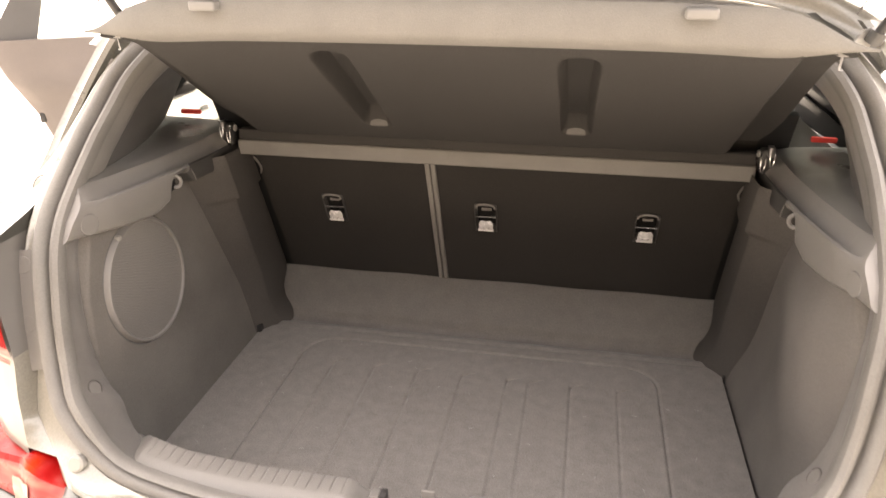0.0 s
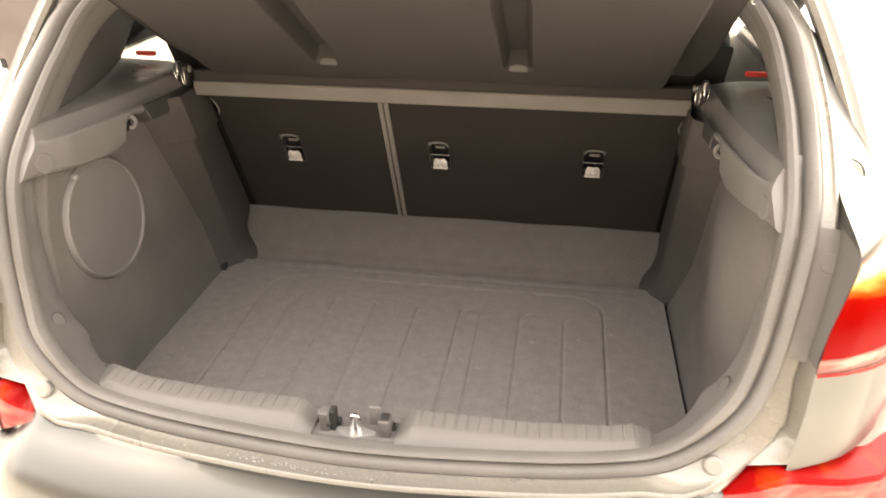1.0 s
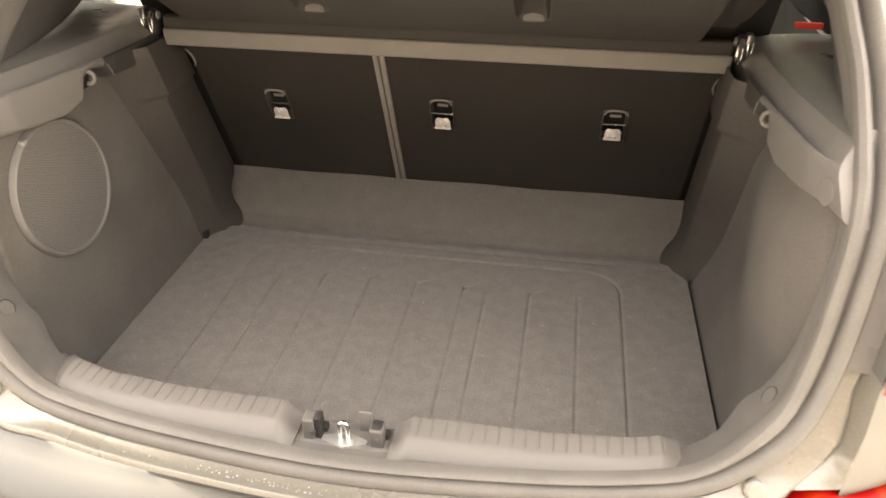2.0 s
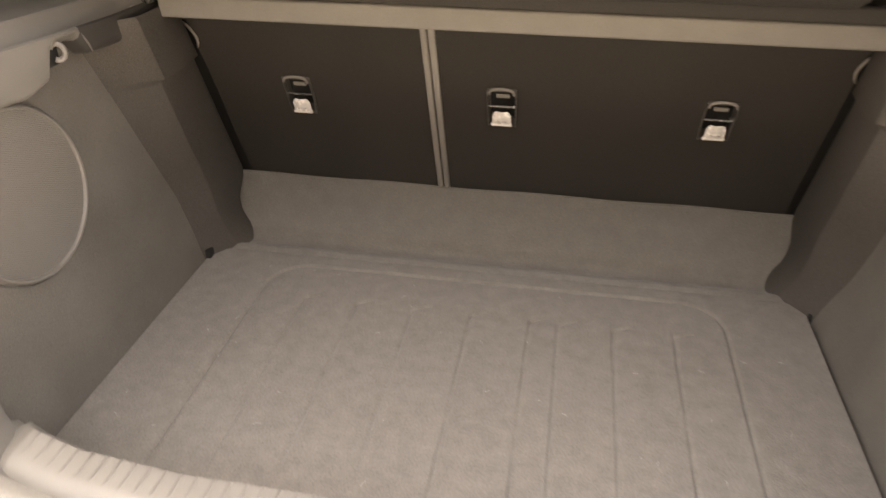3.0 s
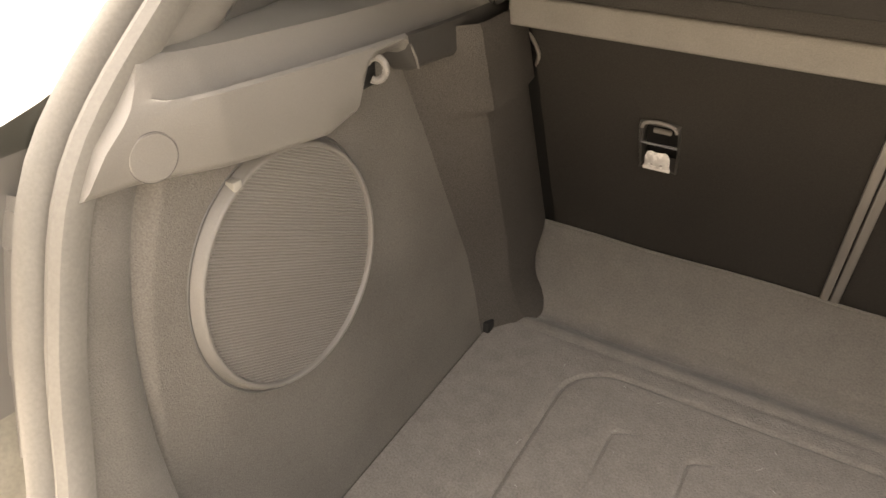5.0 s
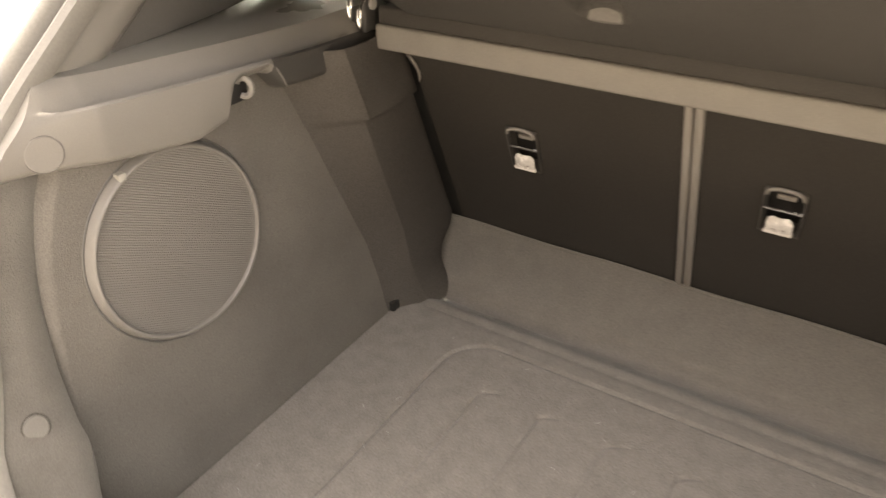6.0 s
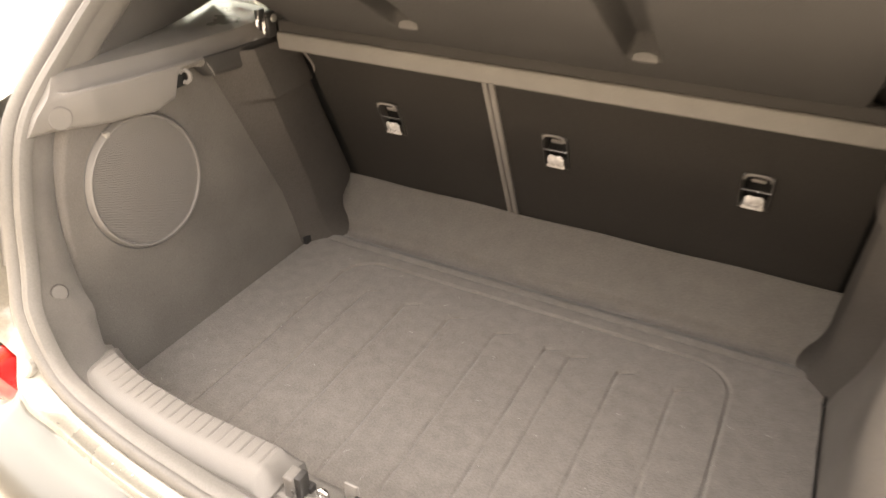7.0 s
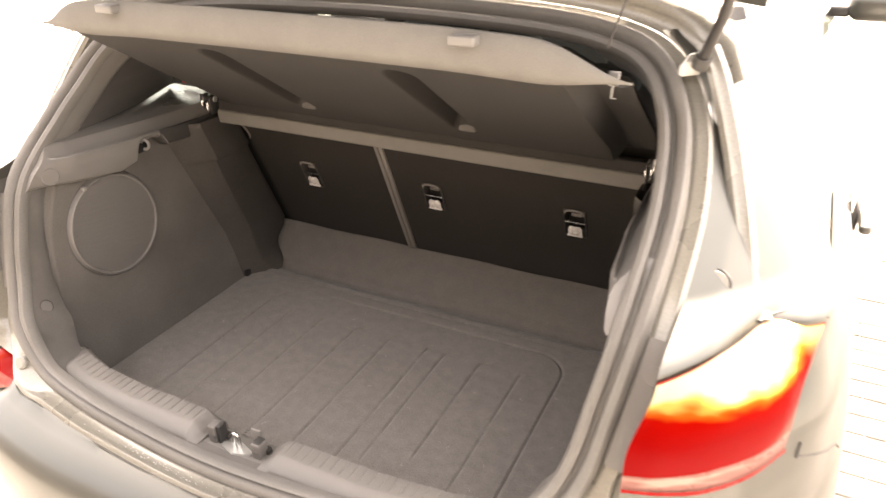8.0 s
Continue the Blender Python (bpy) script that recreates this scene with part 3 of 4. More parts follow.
        xw = wall_x(ya, z, s > 0) + .003
        skirt.append([(s * (xw + .02), ya - .03, z)] + [(s * (xw + (xb - xw) * smooth_step(0, 1.12, t) / smooth_step(0, 1.12, 1)), ya + (yb - ya) * t, z) for t in (0, .15, .3, .45, .6, .72, .82, .9, .96, 1)])
        mid = [(s * (xb + (xc - xb) * t - .004 * math.sin(math.pi * t)), yb + (yc - yb) * t, z) for t in (0, .04, .1, .25, .5, .75, .9, 1)]
        face.append(mid + [(s * (xc + .004), yc + .006, z), (s * (xc + .035), yc + .010, z)])
    # both felts are darkened: shade deep in the boot is in the colour
    bol = part("side_bolster", rows_mesh(skirt), SHADEDFELT, car, "felt-covered cushion beside the rear backrest")
    part("cushion_face", rows_mesh(face), SHADEDPAD, bol, "felt pad with a rounded foot, darkened for shade")
    part("belt_guide", tube(spline([(s * .514, .754, 1.046), (s * .503, .752, 1.040), (s * .497, .762, 1.020), (s * .504, .776, 1.000)], 14), .0024, 8), GREYTRIM, bol, "grey belt guide loop")
    # black block in place of shade in the gap at the floor's edge
    part("floor_gap_shade", box(s * (.515 if s < 0 else .521) - .007, s * (.515 if s < 0 else .521) + .007, .690, .724, .628, .657 if s < 0 else .648, .003), BLACK, bol, "black block standing in for shade in the gap beside the floor")

    # pillar trim between opening and side window, standing on the ledge
    rows = []
    for k in range(25):
        f = k / 24
        zz = 1.138 + .242 * f
        pr = min((p for p in RING if p.x * s > .2 and p.z > 1.0), key=lambda p: abs(p.z - zz))
        x0, y0, x1, y1 = abs(pr.x) - .012, pr.y + .030, .668 - .10 * f, .70 + .10 * f
        rows.append([(s * (abs(pr.x) - .004), pr.y + .012, zz)] + [(s * (x0 + (x1 - x0) * t - .020 * (1 - f) * math.sin(math.pi * t)), y0 + (y1 - y0) * t, zz) for t in np.linspace(0, 1, 13)] + [(s * (x1 + .03), y1 + .008, zz)])
    part("pillar_trim", rows_mesh(rows), PILLAR, car, "dark grey rear pillar trim")


# ---- outer body ----
def edge_at(z, s):
    side = sorted((p for p in FLANGE_EDGE if p.x > .40), key=lambda p: p.z)
    zs = [p.z for p in side]
    return Vector((s * float(np.interp(z, zs, [p.x for p in side])), float(np.interp(z, zs, [p.y for p in side])), z))


def skin(z, s):
    """A horizontal section of the body side from the opening to the front."""
    zc = min(max(z, .80), 1.37)
    e = edge_at(zc, s)
    flank = lerp_table([(.2, .85), (.4, .905), (.55, .920), (.68, .912), (.80, .893), (.90, .876), (1.0, .850), (1.06, .812), (1.2, .735), (1.36, .655), (1.44, .60)], z)
    x0 = lerp_table([(.70, .560), (.765, .570), (.772, .590), (.86, .602), (.92, .605)], z)
    y0 = lerp_table([(.70, .095), (.765, .092), (.772, .082), (.86, .102), (.92, .117)], z)
    low = [(x0, y0), (x0 + .094, y0 + .052), (x0 + .172, y0 + .146), (.838 + .5 * max(0, flank - .878), .375), (flank - .006, .62), (flank, 1.2)]      # under the lamp
    ledge = [(.624, .131), (.675, .203), (.723, .304), (.800, .365), (flank - .004, .62), (flank, 1.2)]                    # level with the lamp's top
    x1, y1 = abs(e.x), e.y
    pillar = [(x1, y1), (x1 + (flank - x1) * .42, y1 + .070), (x1 + (flank - x1) * .80, y1 + .155), (x1 + (flank - x1) * .93, y1 + .235), (flank - .004, max(.62, y1 + .34)), (flank, 1.2)]
    a, b = smooth_step(.93, 1.07, z), smooth_step(1.076, 1.112, z)
    pts = []
    for p, q, r in zip(low, ledge, pillar):
        v = [(p[k] * (1 - a) + q[k] * a) * (1 - b) + r[k] * b for k in (0, 1)]
        pts.append(Vector((v[0], v[1], z)))
    pts += [Vector((flank, 2.3, z)), Vector((flank - .03, 3.3, z)), Vector((flank - .10, 3.85, z))]
    return [Vector((s * p.x, p.y, p.z)) for p in spline(pts[:6], 41) + spline(pts[5:], 14)[1:]]


for s in (-1, 1):
    zs = [.22, .45, .65, .74, .764, .773] + [.785 + .0125 * k for k in range(24)]
    BELT_END = next(i for i, p in enumerate(skin(1.0, s)) if p.y > .80)
    part("quarter_panel", rows_mesh([skin(z, s) for z in zs if z < .955]), PAINT, car, "grey metallic body side")
    part("rear_shoulder", rows_mesh([skin(z, s)[:BELT_END + 1] for z in zs if z > .94]), PAINT, car, "grey metallic shoulder over the rear wheel")
    zs = [1.072 + .004 * k for k in range(12)] + [1.125 + .01 * k for k in range(26)]
    WIN = next(i for i, p in enumerate(skin(1.2, s)) if p.y > .70)
    part("rear_pillar", rows_mesh([skin(z, s)[:WIN + 1] for z in zs]), PAINT, car, "grey metallic rear pillar")
    part("quarter_window", rows_mesh([[p - Vector((s * .003, 0, 0)) for p in skin(z, s)[WIN:BELT_END + 1]] for z in (1.070, 1.10, 1.15, 1.20, 1.25, 1.30, 1.352)]), GLASS, car, "tinted quarter window glass")
    part("side_window", rows_mesh([[p - Vector((s * .003, 0, 0)) for p in skin(z, s)[BELT_END:48]] for z in (.948, 1.0, 1.06, 1.10, 1.15, 1.20, 1.25, 1.30, 1.352)]), GLASS, car, "tinted side window glass")
    rows = []
    for y in np.linspace(.62, 2.35, 12):
        w = .56 + .05 * smooth_step(.6, 1.4, y)
        h = lerp_table([(.60, 1.392), (.9, 1.43), (1.4, 1.455), (2.0, 1.44), (2.35, 1.39)], y) - .05
        q = min(skin(1.35, s), key=lambda p: abs(p.y - y))
        rows.append([(s * w, y, h), (s * (w + .03), y, h - .012), (q.x, y, 1.355), (q.x - s * .012, y, 1.335)])
    part("roof_rail", rows_mesh(rows), PAINT, car, "grey roof side rail")

    # return between the opening's flange and the proud corner
    zr = [.785 + .345 * k / 69 for k in range(70)]
    for name, z0, z1, m in (("corner_panel", .785, .92, LITPAINT), ("lamp_side", .92, 1.08, DARKGREY), ("pillar_corner", 1.08, 1.112, PAINT)):
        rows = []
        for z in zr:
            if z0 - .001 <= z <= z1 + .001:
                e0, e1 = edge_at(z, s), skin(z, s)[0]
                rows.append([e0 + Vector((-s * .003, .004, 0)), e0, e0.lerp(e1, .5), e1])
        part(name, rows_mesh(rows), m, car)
    # tail lamp: one moulding that rolls over the body corner
    foot = spline([(.603, .112, .912), (.650, .132, .908), (.697, .160, .907), (.743, .204, .913), (.778, .256, .925)], 25)
    crown = spline([(.624, .131, 1.074), (.650, .163, 1.075), (.675, .203, 1.077), (.700, .250, 1.079), (.723, .304, 1.081), (.755, .336, 1.079), (.793, .350, 1.071)], 25)

    def lamp(f0, f1, lift=0.0, n=5):
        rows = []
        for j in range(n + 1):
            f = f0 + (f1 - f0) * j / n
            row = []
            for i in range(25):
                e = i / 24
                p, q = foot[i], crown[i]
                way = smooth_step(.30, 1.0, f) ** (1.0 + 1.6 * min(1, 2.2 * e))       # upright below, rolling over towards its top edge
                z = p.z + (q.z - p.z) * (1 - max(0, 1 - f) ** (1.0 + .55 * min(1, 2 * e)))
                v = Vector((p.x + (q.x - p.x) * way, p.y + (q.y - p.y) * way, z))
                soft = min(1, 8 * min(e, 1 - e)) * min(1, 7 * (1 - f))
                out = Vector((.5, -.75, .15)) * (.010 * math.sin(math.pi * min(1, f * 1.1)) * soft + lift + .003)
                row.append(Vector((s * (v.x + out.x), v.y + out.y, v.z + out.z)))
            rows.append(row)
        return rows_mesh(rows)
    unit = part("tail_lamp", lamp(.17, .985, 0, 22), LAMPLENS, car, "red tail lamp with amber and clear upper lens")
    part("clear_lens", lamp(.03, .17, -.001, 5), CLEARLENS, unit)
    part("red_rim", lamp(0, .035, .001, 2), REDLENS, unit)
    part("red_rim", lamp(.975, 1.0, .0005, 2), REDLENS, unit)
    part("lamp_seam", tube([Vector((s * (p.x + .004), p.y + .007, p.z + .004)) for p in crown[15:25]], .0022, 6), DARKPLASTIC, car, "dark joint round the tail lamp")
    part("bumper_joint", tube([min(skin(z, s)[:20], key=lambda p: abs(abs(p.x) - x)) + Vector((s * .0005, -.0005, 0)) for x, z in ((.790, .918), (.803, .895), (.822, .870), (.845, .840), (.862, .815), (.872, .79))], .0016, 6), DARKPLASTIC, car, "dark joint between bumper and body side")
    # lower lamp between bumper and body corner
    rows = []
    for k in range(41):
        x = .490 + .339 * k / 40
        yt = lerp_table([(.48, .050), (.55, .052), (.575, .060), (.60, .078), (.68, .102), (.73, .126), (.79, .185), (.83, .27)], x)
        zt = lerp_table([(.48, .756), (.505, .757), (.530, .764), (.552, .775), (.570, .780), (.584, .779), (.60, .771), (.66, .758), (.73, .748), (.83, .742)], x)
        zb = lerp_table([(.48, .760), (.54, .735), (.60, .705), (.83, .700)], x)
        hh = zt - zb
        rows.append([(s * x, yt + .055, zt + .002), (s * x, yt, zt), (s * x, yt - .006, zt - .12 * hh), (s * x, yt - .013, zt - .4 * hh), (s * x, yt - .018, zt - .7 * hh), (s * x, yt - .019, zb), (s * x, yt + .03, zb - .012)])
    unit = part("lower_lamp", rows_mesh([r[2:] for r in rows]), PINKLENS, car, "red and clear lower lamp above the bumper")
    part("red_lens", rows_mesh([r[:3] for r in rows]), REDLENS, unit)
    rows = [[(p[0], p[1] - .0025, p[2]) for p in r[3:6]] for r in rows[9:16]]
    part("clear_lens", rows_mesh(rows), CREAMLENS, unit)
    # plastic lamp cover on the flange, with two access caps
    cover = part("lamp_cover", ring_sweep(lambda p, f: ((.021, -.012), (.0225, -.006), (.026, -.003), (.060, -.004), (.069, -.006), (.073, -.018)), lambda c: c.x * s > .3 and .915 < c.z < 1.075),
                 PLASTIC, car, "grey plastic cover beside the tail lamp")
    for z in (.965, 1.035):
        fr = min((f for f in FRAMES if f[0].x * s > .3), key=lambda f: abs(f[0].z - z))
        q = fr[0] + .046 * fr[1] - .0076 * fr[2]
        part("access_cap", disc(q, fr[2], .0135, .0045, 24, .001), PLASTIC, cover, "round access cap")
    # drip channel and tailgate guide on the rear pillar
    ch = spline([(s * .722, .306, 1.084), (s * .704, .338, 1.104), (s * .692, .366, 1.130), (s * .670, .405, 1.195), (s * .643, .447, 1.265), (s * .610, .490, 1.335), (s * .585, .520, 1.372)], 30)
    rows = [[p + Vector((s * a, b, c)) for a, b, c in ((.004, .016, 0), (.010, .002, 0), (.004, -.008, .002), (-.006, -.006, .002), (-.012, -.010, .002), (-.020, -.006, 0), (-.022, .010, 0))] for p in ch]
    part("drip_channel", rows_mesh(rows), LITPAINT, car, "grey drip channel on the rear pillar")
    gd = part("tailgate_guide", disc((s * .655, .318, 1.112), (s * .3, -1, .5), .020, .014, 24, .005), BUFFER, car, "pale tailgate guide")
    part("rim", tube([Vector((s * .655, .318, 1.112)) + Vector((s * .021 * math.cos(a), -.006 + .006 * math.sin(a), .021 * math.sin(a))) for a in np.linspace(0, 6.1, 20)], .002, 6), DARKPLASTIC, gd)
    # mirror
    mir = part("door_mirror", box(s * .94 - .10, s * .94 + .10, 2.76, 2.88, 1.045, 1.155, .04, 4), PAINT, car, "grey door mirror")
    part("mirror_foot", box(s * .80 - .05, s * .80 + .05, 2.79, 2.86, 1.055, 1.10, .015, 3), DARKPLASTIC, mir)
    hd = part("door_handle", box(s * .888 - .012, s * .888 + .012, .98, 1.17, .925, .945, .009, 3), PAINT, car, "grey door handle")
    # flat black disc stands in for the shaded hollow behind the handle
    part("handle_cup", disc((s * .868, 1.05, .935), (s, 0, 0), .035, .006, 24, .002), BLACK, hd)

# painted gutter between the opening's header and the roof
part("roof_gutter", ring_sweep(lambda p, f: ((.049, -.010), (.053, -.022), (.062, -.028), (.074, -.026), (.083, -.016), (.090, -.006), (.098, -.003), (.112, -.006), (.125, -.016)), lambda c: c.z > 1.30), LITPAINT, car, "grey painted gutter along the rear of the roof")

# bumper
low_edge = sorted((p for p in FLANGE_EDGE if p.z < .83), key=lambda p: p.x)
ex, ey, ez = [p.x for p in low_edge], [p.y for p in low_edge], [p.z for p in low_edge]
rows = []
for i in range(81):
    x = -.82 + 1.64 * i / 80
    over = max(0, abs(x) - ex[-1])
    iy, iz = float(np.interp(x, ex, ey)) + .35 * over, float(np.interp(x, ex, ez)) - .10 * over
    c = .004 + .34 * max(0, (abs(x) - .20) / .62) ** 2.4 * .62
    lo = smooth_step(.478, .60, abs(x))
    z0 = .752 - .055 * lo
    iz += (.704 - iz) * smooth_step(.478, .575, abs(x))
    iy += (lerp_table([(.48, .04), (.60, .068), (.68, .092), (.73, .116), (.79, .175), (.82, .25)], abs(x)) - iy) * lo
    rows.append([(x, iy + .006, iz - .002), (x, iy - .004, iz - .001), (x, iy * .5 + (c - .02) * .5, iz * .5 + z0 * .5), (x, c - .028, z0 + .002), (x, c - .050, z0 - .006), (x, c - .078, z0 - .022), (x, c - .093, z0 - .05), (x, c - .098, z0 - .10), (x, c - .10, .50), (x, c - .05, .28)])
part("bumper", rows_mesh(rows), PAINT, car, "grey metallic rear bumper")

# roof, headliner, windscreen
for name, m, dz, lab in (("roof", PAINT, 0.0, "grey metallic roof"), ("headliner", HEADLINER, -.035, "pale grey headliner")):
    rows = []
    for y in np.linspace(.60 if dz else .605, 2.35, 20):
        w = .56 + .05 * smooth_step(.6, 1.4, y)
        h = lerp_table([(.60, 1.392), (.9, 1.43), (1.4, 1.455), (2.0, 1.44), (2.35, 1.39)], y)
        rows.append([(w * k, y, h + dz - .05 * abs(k) ** 3) for k in np.linspace(-1, 1, 21)])
    part(name, rows_mesh(rows), m, car, lab)
rows = [[(-.62, 2.35, 1.36), (0, 2.38, 1.39), (.62, 2.35, 1.36)], [(-.70, 3.05, 1.0), (0, 3.15, 1.0), (.70, 3.05, 1.0)]]
part("windscreen", rows_mesh(rows), GLASS, car, "windscreen glass")
rows = [[(-.80, 3.0, 1.0), (0, 3.1, 1.02), (.80, 3.0, 1.0)], [(-.78, 3.5, .95), (0, 3.6, .98), (.78, 3.5, .95)], [(-.6, 3.95, .8), (0, 4.05, .82), (.6, 3.95, .8)], [(-.6, 4.0, .25), (0, 4.1, .25), (.6, 4.0, .25)]]
part("bonnet", rows_mesh(rows), PAINT, car, "grey metallic bonnet")
part("dashboard", box(-.64, .64, 2.75, 3.02, .55, .96, .05, 3), DARKPLASTIC, car)
part("floor_pan", box(-.78, .78, .16, 3.9, .24, .30), DARKPLASTIC, car)
part("rear_mirror", box(-.155, .115, 2.28, 2.31, 1.155, 1.235, .02, 3), BLACK, car, "black rear-view mirror")
for s in (-1, 1):
    for y in (.62, 3.2):
        rows = [[(s * h, y + r * math.cos(a), .31 + r * math.sin(a)) for h, r in ((.68, .20), (.68, .29), (.70, .31), (.84, .31), (.862, .295), (.862, .215), (.845, .205))] for a in np.linspace(0, 2 * math.pi, 48, endpoint=False)]
        rows.append(rows[0])
        wheel = part("wheel", rows_mesh(rows), TYRE, car, "black tyre on a grey alloy rim")
        rim = part("rim", disc((s * .79, y, .31), (s, 0, 0), .207, .02, 40, .004), DARKSTEEL, wheel)
        part("hub", disc((s * .81, y, .31), (s, 0, 0), .045, .035, 24, .006), ZINC, wheel)
        for k in range(5):
            a = 2 * math.pi * k / 5 + .3
            m = Matrix.Translation((s * .825, y, .31)) @ Matrix.Rotation(a, 4, "X")
            part("spoke", box(-.012, .012, -.026, .026, .03, .208, .008, 2, m=m), ZINC, wheel)

for s in (-1, 1):
    part("seat_belt", box(s * .616 - .024, s * .616 + .020, .712, .722, 1.142, 1.152, .003), BELT, car, "red seat belt webbing")
# front left door, standing open
door_m = Matrix(((-.831, -.556, 0, -.88), (-.556, .831, 0, 2.30), (0, 0, 1, 0), (0, 0, 0, 1)))
rows = []
for k in range(25):
    z = .34 + .80 * k / 24
    end = lerp_table([(.30, .96), (.60, 1.04), (.86, 1.125), (1.0, 1.20), (1.06, 1.225), (1.14, 1.215)], z)
    thick = .055 - .02 * smooth_step(.9, 1.14, z)
    dent = .016 * smooth_step(.93, .96, z) - .010 * smooth_step(.985, 1.0, z)
    rows.append([door_m @ Vector((u, v, z)) for u, v in ((0, thick), (0, -thick * .2), (.10, -thick - dent), (.7, -thick - dent), (end - .06, -thick - dent), (end - .01, -thick * .6), (end, 0), (end - .01, thick), (.5, thick))])
door = part("front_door", rows_mesh(rows, True, caps=True), mat("door_trim", (0.13, 0.112, 0.102), 0.6, grain=0.05, bump=0.1), car, "open front door with grey-beige inner trim")
rows = [[door_m @ Vector((u, v, z)) for u, v in ((a, .012), (a, -.022), (b, -.022), (b, .012))] for z, a, b in ((1.14, 1.075, 1.225), (1.28, 1.03, 1.13), (1.42, .93, 1.02))]
part("window_frame", rows_mesh(rows, True, caps=True), PILLAR, door)
rows = [[door_m @ Vector((u, 0, z)) for u in (.25, .6, b)] for z, b in ((1.13, 1.09), (1.28, 1.04), (1.42, .94))]
part("window_pane", rows_mesh(rows), GLASS, door)
part("latch", box(-.010, .010, -.012, .012, -.018, .018, .003, m=door_m @ Matrix.Translation((1.112, -.03, .86))), DARKPLASTIC, door)

# tailgate held open above the boot
rows = []
for k in range(13):
    f = k / 12
    y = .640 - .74 * f
    z = 1.475 + .84 * f - .10 * f * f
    w = .645 + .04 * math.sin(f * math.pi * .62) - .06 * f * f
    rows.append([(w * t, y, z - .03 * abs(t) ** 3) for t in np.linspace(-1, 1, 15)])
tailgate = part("tailgate", solid(rows_mesh(rows), .05), PAINT, car, "raised grey tailgate")
for s in (-1, 1):
    strut = part("gas_strut", tube([(s * .578, .487, 1.352), (s * .600, .462, 1.42), (s * .635, .40, 1.60), (s * .640, .37, 1.70)], .0075, 12), STRUT, car, "dark gas strut")
    part("ball_end", tube([(s * .576, .489, 1.346), (s * .581, .484, 1.362)], .012, 12), BEZEL, strut)
    rows = [(-.026, -.012), (.020, -.014), (.028, .002), (.012, .018), (-.010, .017), (-.026, .002)]
    bm = bmesh.new()
    bm.faces.new([bm.verts.new((s * (.566 + .55 * a + .10 * b), .494 + a * .30, 1.345 + b + a * .10)) for a, b in rows])
    part("strut_bracket", solid(bm, .004), ZINC, car, "steel strut bracket", smooth=False)

# ---- boot floor ----
GROOVES = (-.30, -.21, -.115, -.02, .075, .12, .205, .298)


def floor_z(x, y):
    z = 0.0

    def dip(d, w=.0029, depth=.0042):
        return -depth * math.exp(-(d / w) ** 2)
    ax = abs(x)
    # outline with rounded corners
    R = .07
    if ax > .38 - R and y > .700 - R:
        d = math.hypot(ax - (.38 - R), y - (.700 - R)) - R
    else:
        d = max(ax - .38, y - .700) if y > .2 else ax - .38
    z += dip(d)
    if .630 > y and .10 < y:
        for g in GROOVES:
            worn = .62 + .22 * math.sin(y * 31 + g * 77) + .16 * math.sin(y * 83 + g * 191)
            z += dip(x - g) * smooth_step(.620, .595, y) * worn
    for g in GROOVES:                               # each groove turns over at its front end
        u = (x - g) / .030
        if 0 < u < 1 and .58 < y < .64:
            z += dip(y - .600 - .017 * math.sqrt(u)) * (1 - .8 * u)
    z += dip(y - .735, .006, .002)
    return z


xs = np.linspace(-.516, .513, 760)
ysf = np.concatenate([np.linspace(.12, .57, 34), np.linspace(.575, .75, 70), np.linspace(.755, .82, 8)])
rows = [[(x, y, .640 + floor_z(x, y) - .016 * smooth_step(.748, .785, y)) for x in xs] for y in ysf]
floor_thing = link("boot_floor", solid(rows_mesh(rows), .012), FLOORMAT)
tagged(floor_thing, "charcoal carpeted boot floor board with pressed grooves", "boot floor")
part("spare_well_cover", box(-.60, .60, .13, .82, .600, .622, .002), CARPET, car, "dark felt under the floor board")

rng = random.Random(8)
bm = bmesh.new()
for k in range(46):
    x, y = rng.uniform(-.48, .48), rng.uniform(.16, .70)
    a, ln = rng.uniform(0, 6.28), rng.uniform(.0015, .005)
    p = Vector((x, y, .6418 + floor_z(x, y)))
    d = Vector((math.cos(a), math.sin(a), 0)) * ln
    tube([p - d, p + Vector((d.y, -d.x, 0)) * .25 + Vector((0, 0, .0008)), p + d], .00035, 4, bm=bm)
lint = link("lint", bm, TAGGREY)
tagged(lint, "pale lint and fibres on the boot carpet", "lint", kind="stuff")

FLAP = [(.775, .6225, 0), (.792, .627, 0), (.7985, .636, 0), (.8025, .6495, 0), (.815, .6615, 0), (.84, .6815, 0), (.885, .7145, 0), (.892, .7185, 0), (.898, .717, 0), (.902, .700, 0)]
rows = []
for i in range(80):
    x = -.53 + 1.06 * i / 79
    rows.append([(x, p.x, p.y + .0012 * math.sin(x * 23) * (p.y - .64) / .06) for p in spline(FLAP, 34)])
flap = link("boot_flap", rows_mesh(rows), FLAPMAT)
tagged(flap, "charcoal carpet flap bridging floor and backrests", "boot flap")
part("hem", tube([(-.53 + 1.06 * i / 60, .8925, .7180 + .0012 * math.sin((-.53 + 1.06 * i / 60) * 23)) for i in range(61)], .0026, 8), FLAPMAT, flap, "folded carpet hem")

# ---- rear backrests ----


def seat_pt(x, h, off=0.0):
    """A point on the backrest's rear face, h metres up the slope, off metres proud towards the boot."""
    d = Vector((0, -.4055, .9141))
    n = Vector((0, -.9141, -.4055))
    return Vector((x, .9, .714)) + d * h + n * off


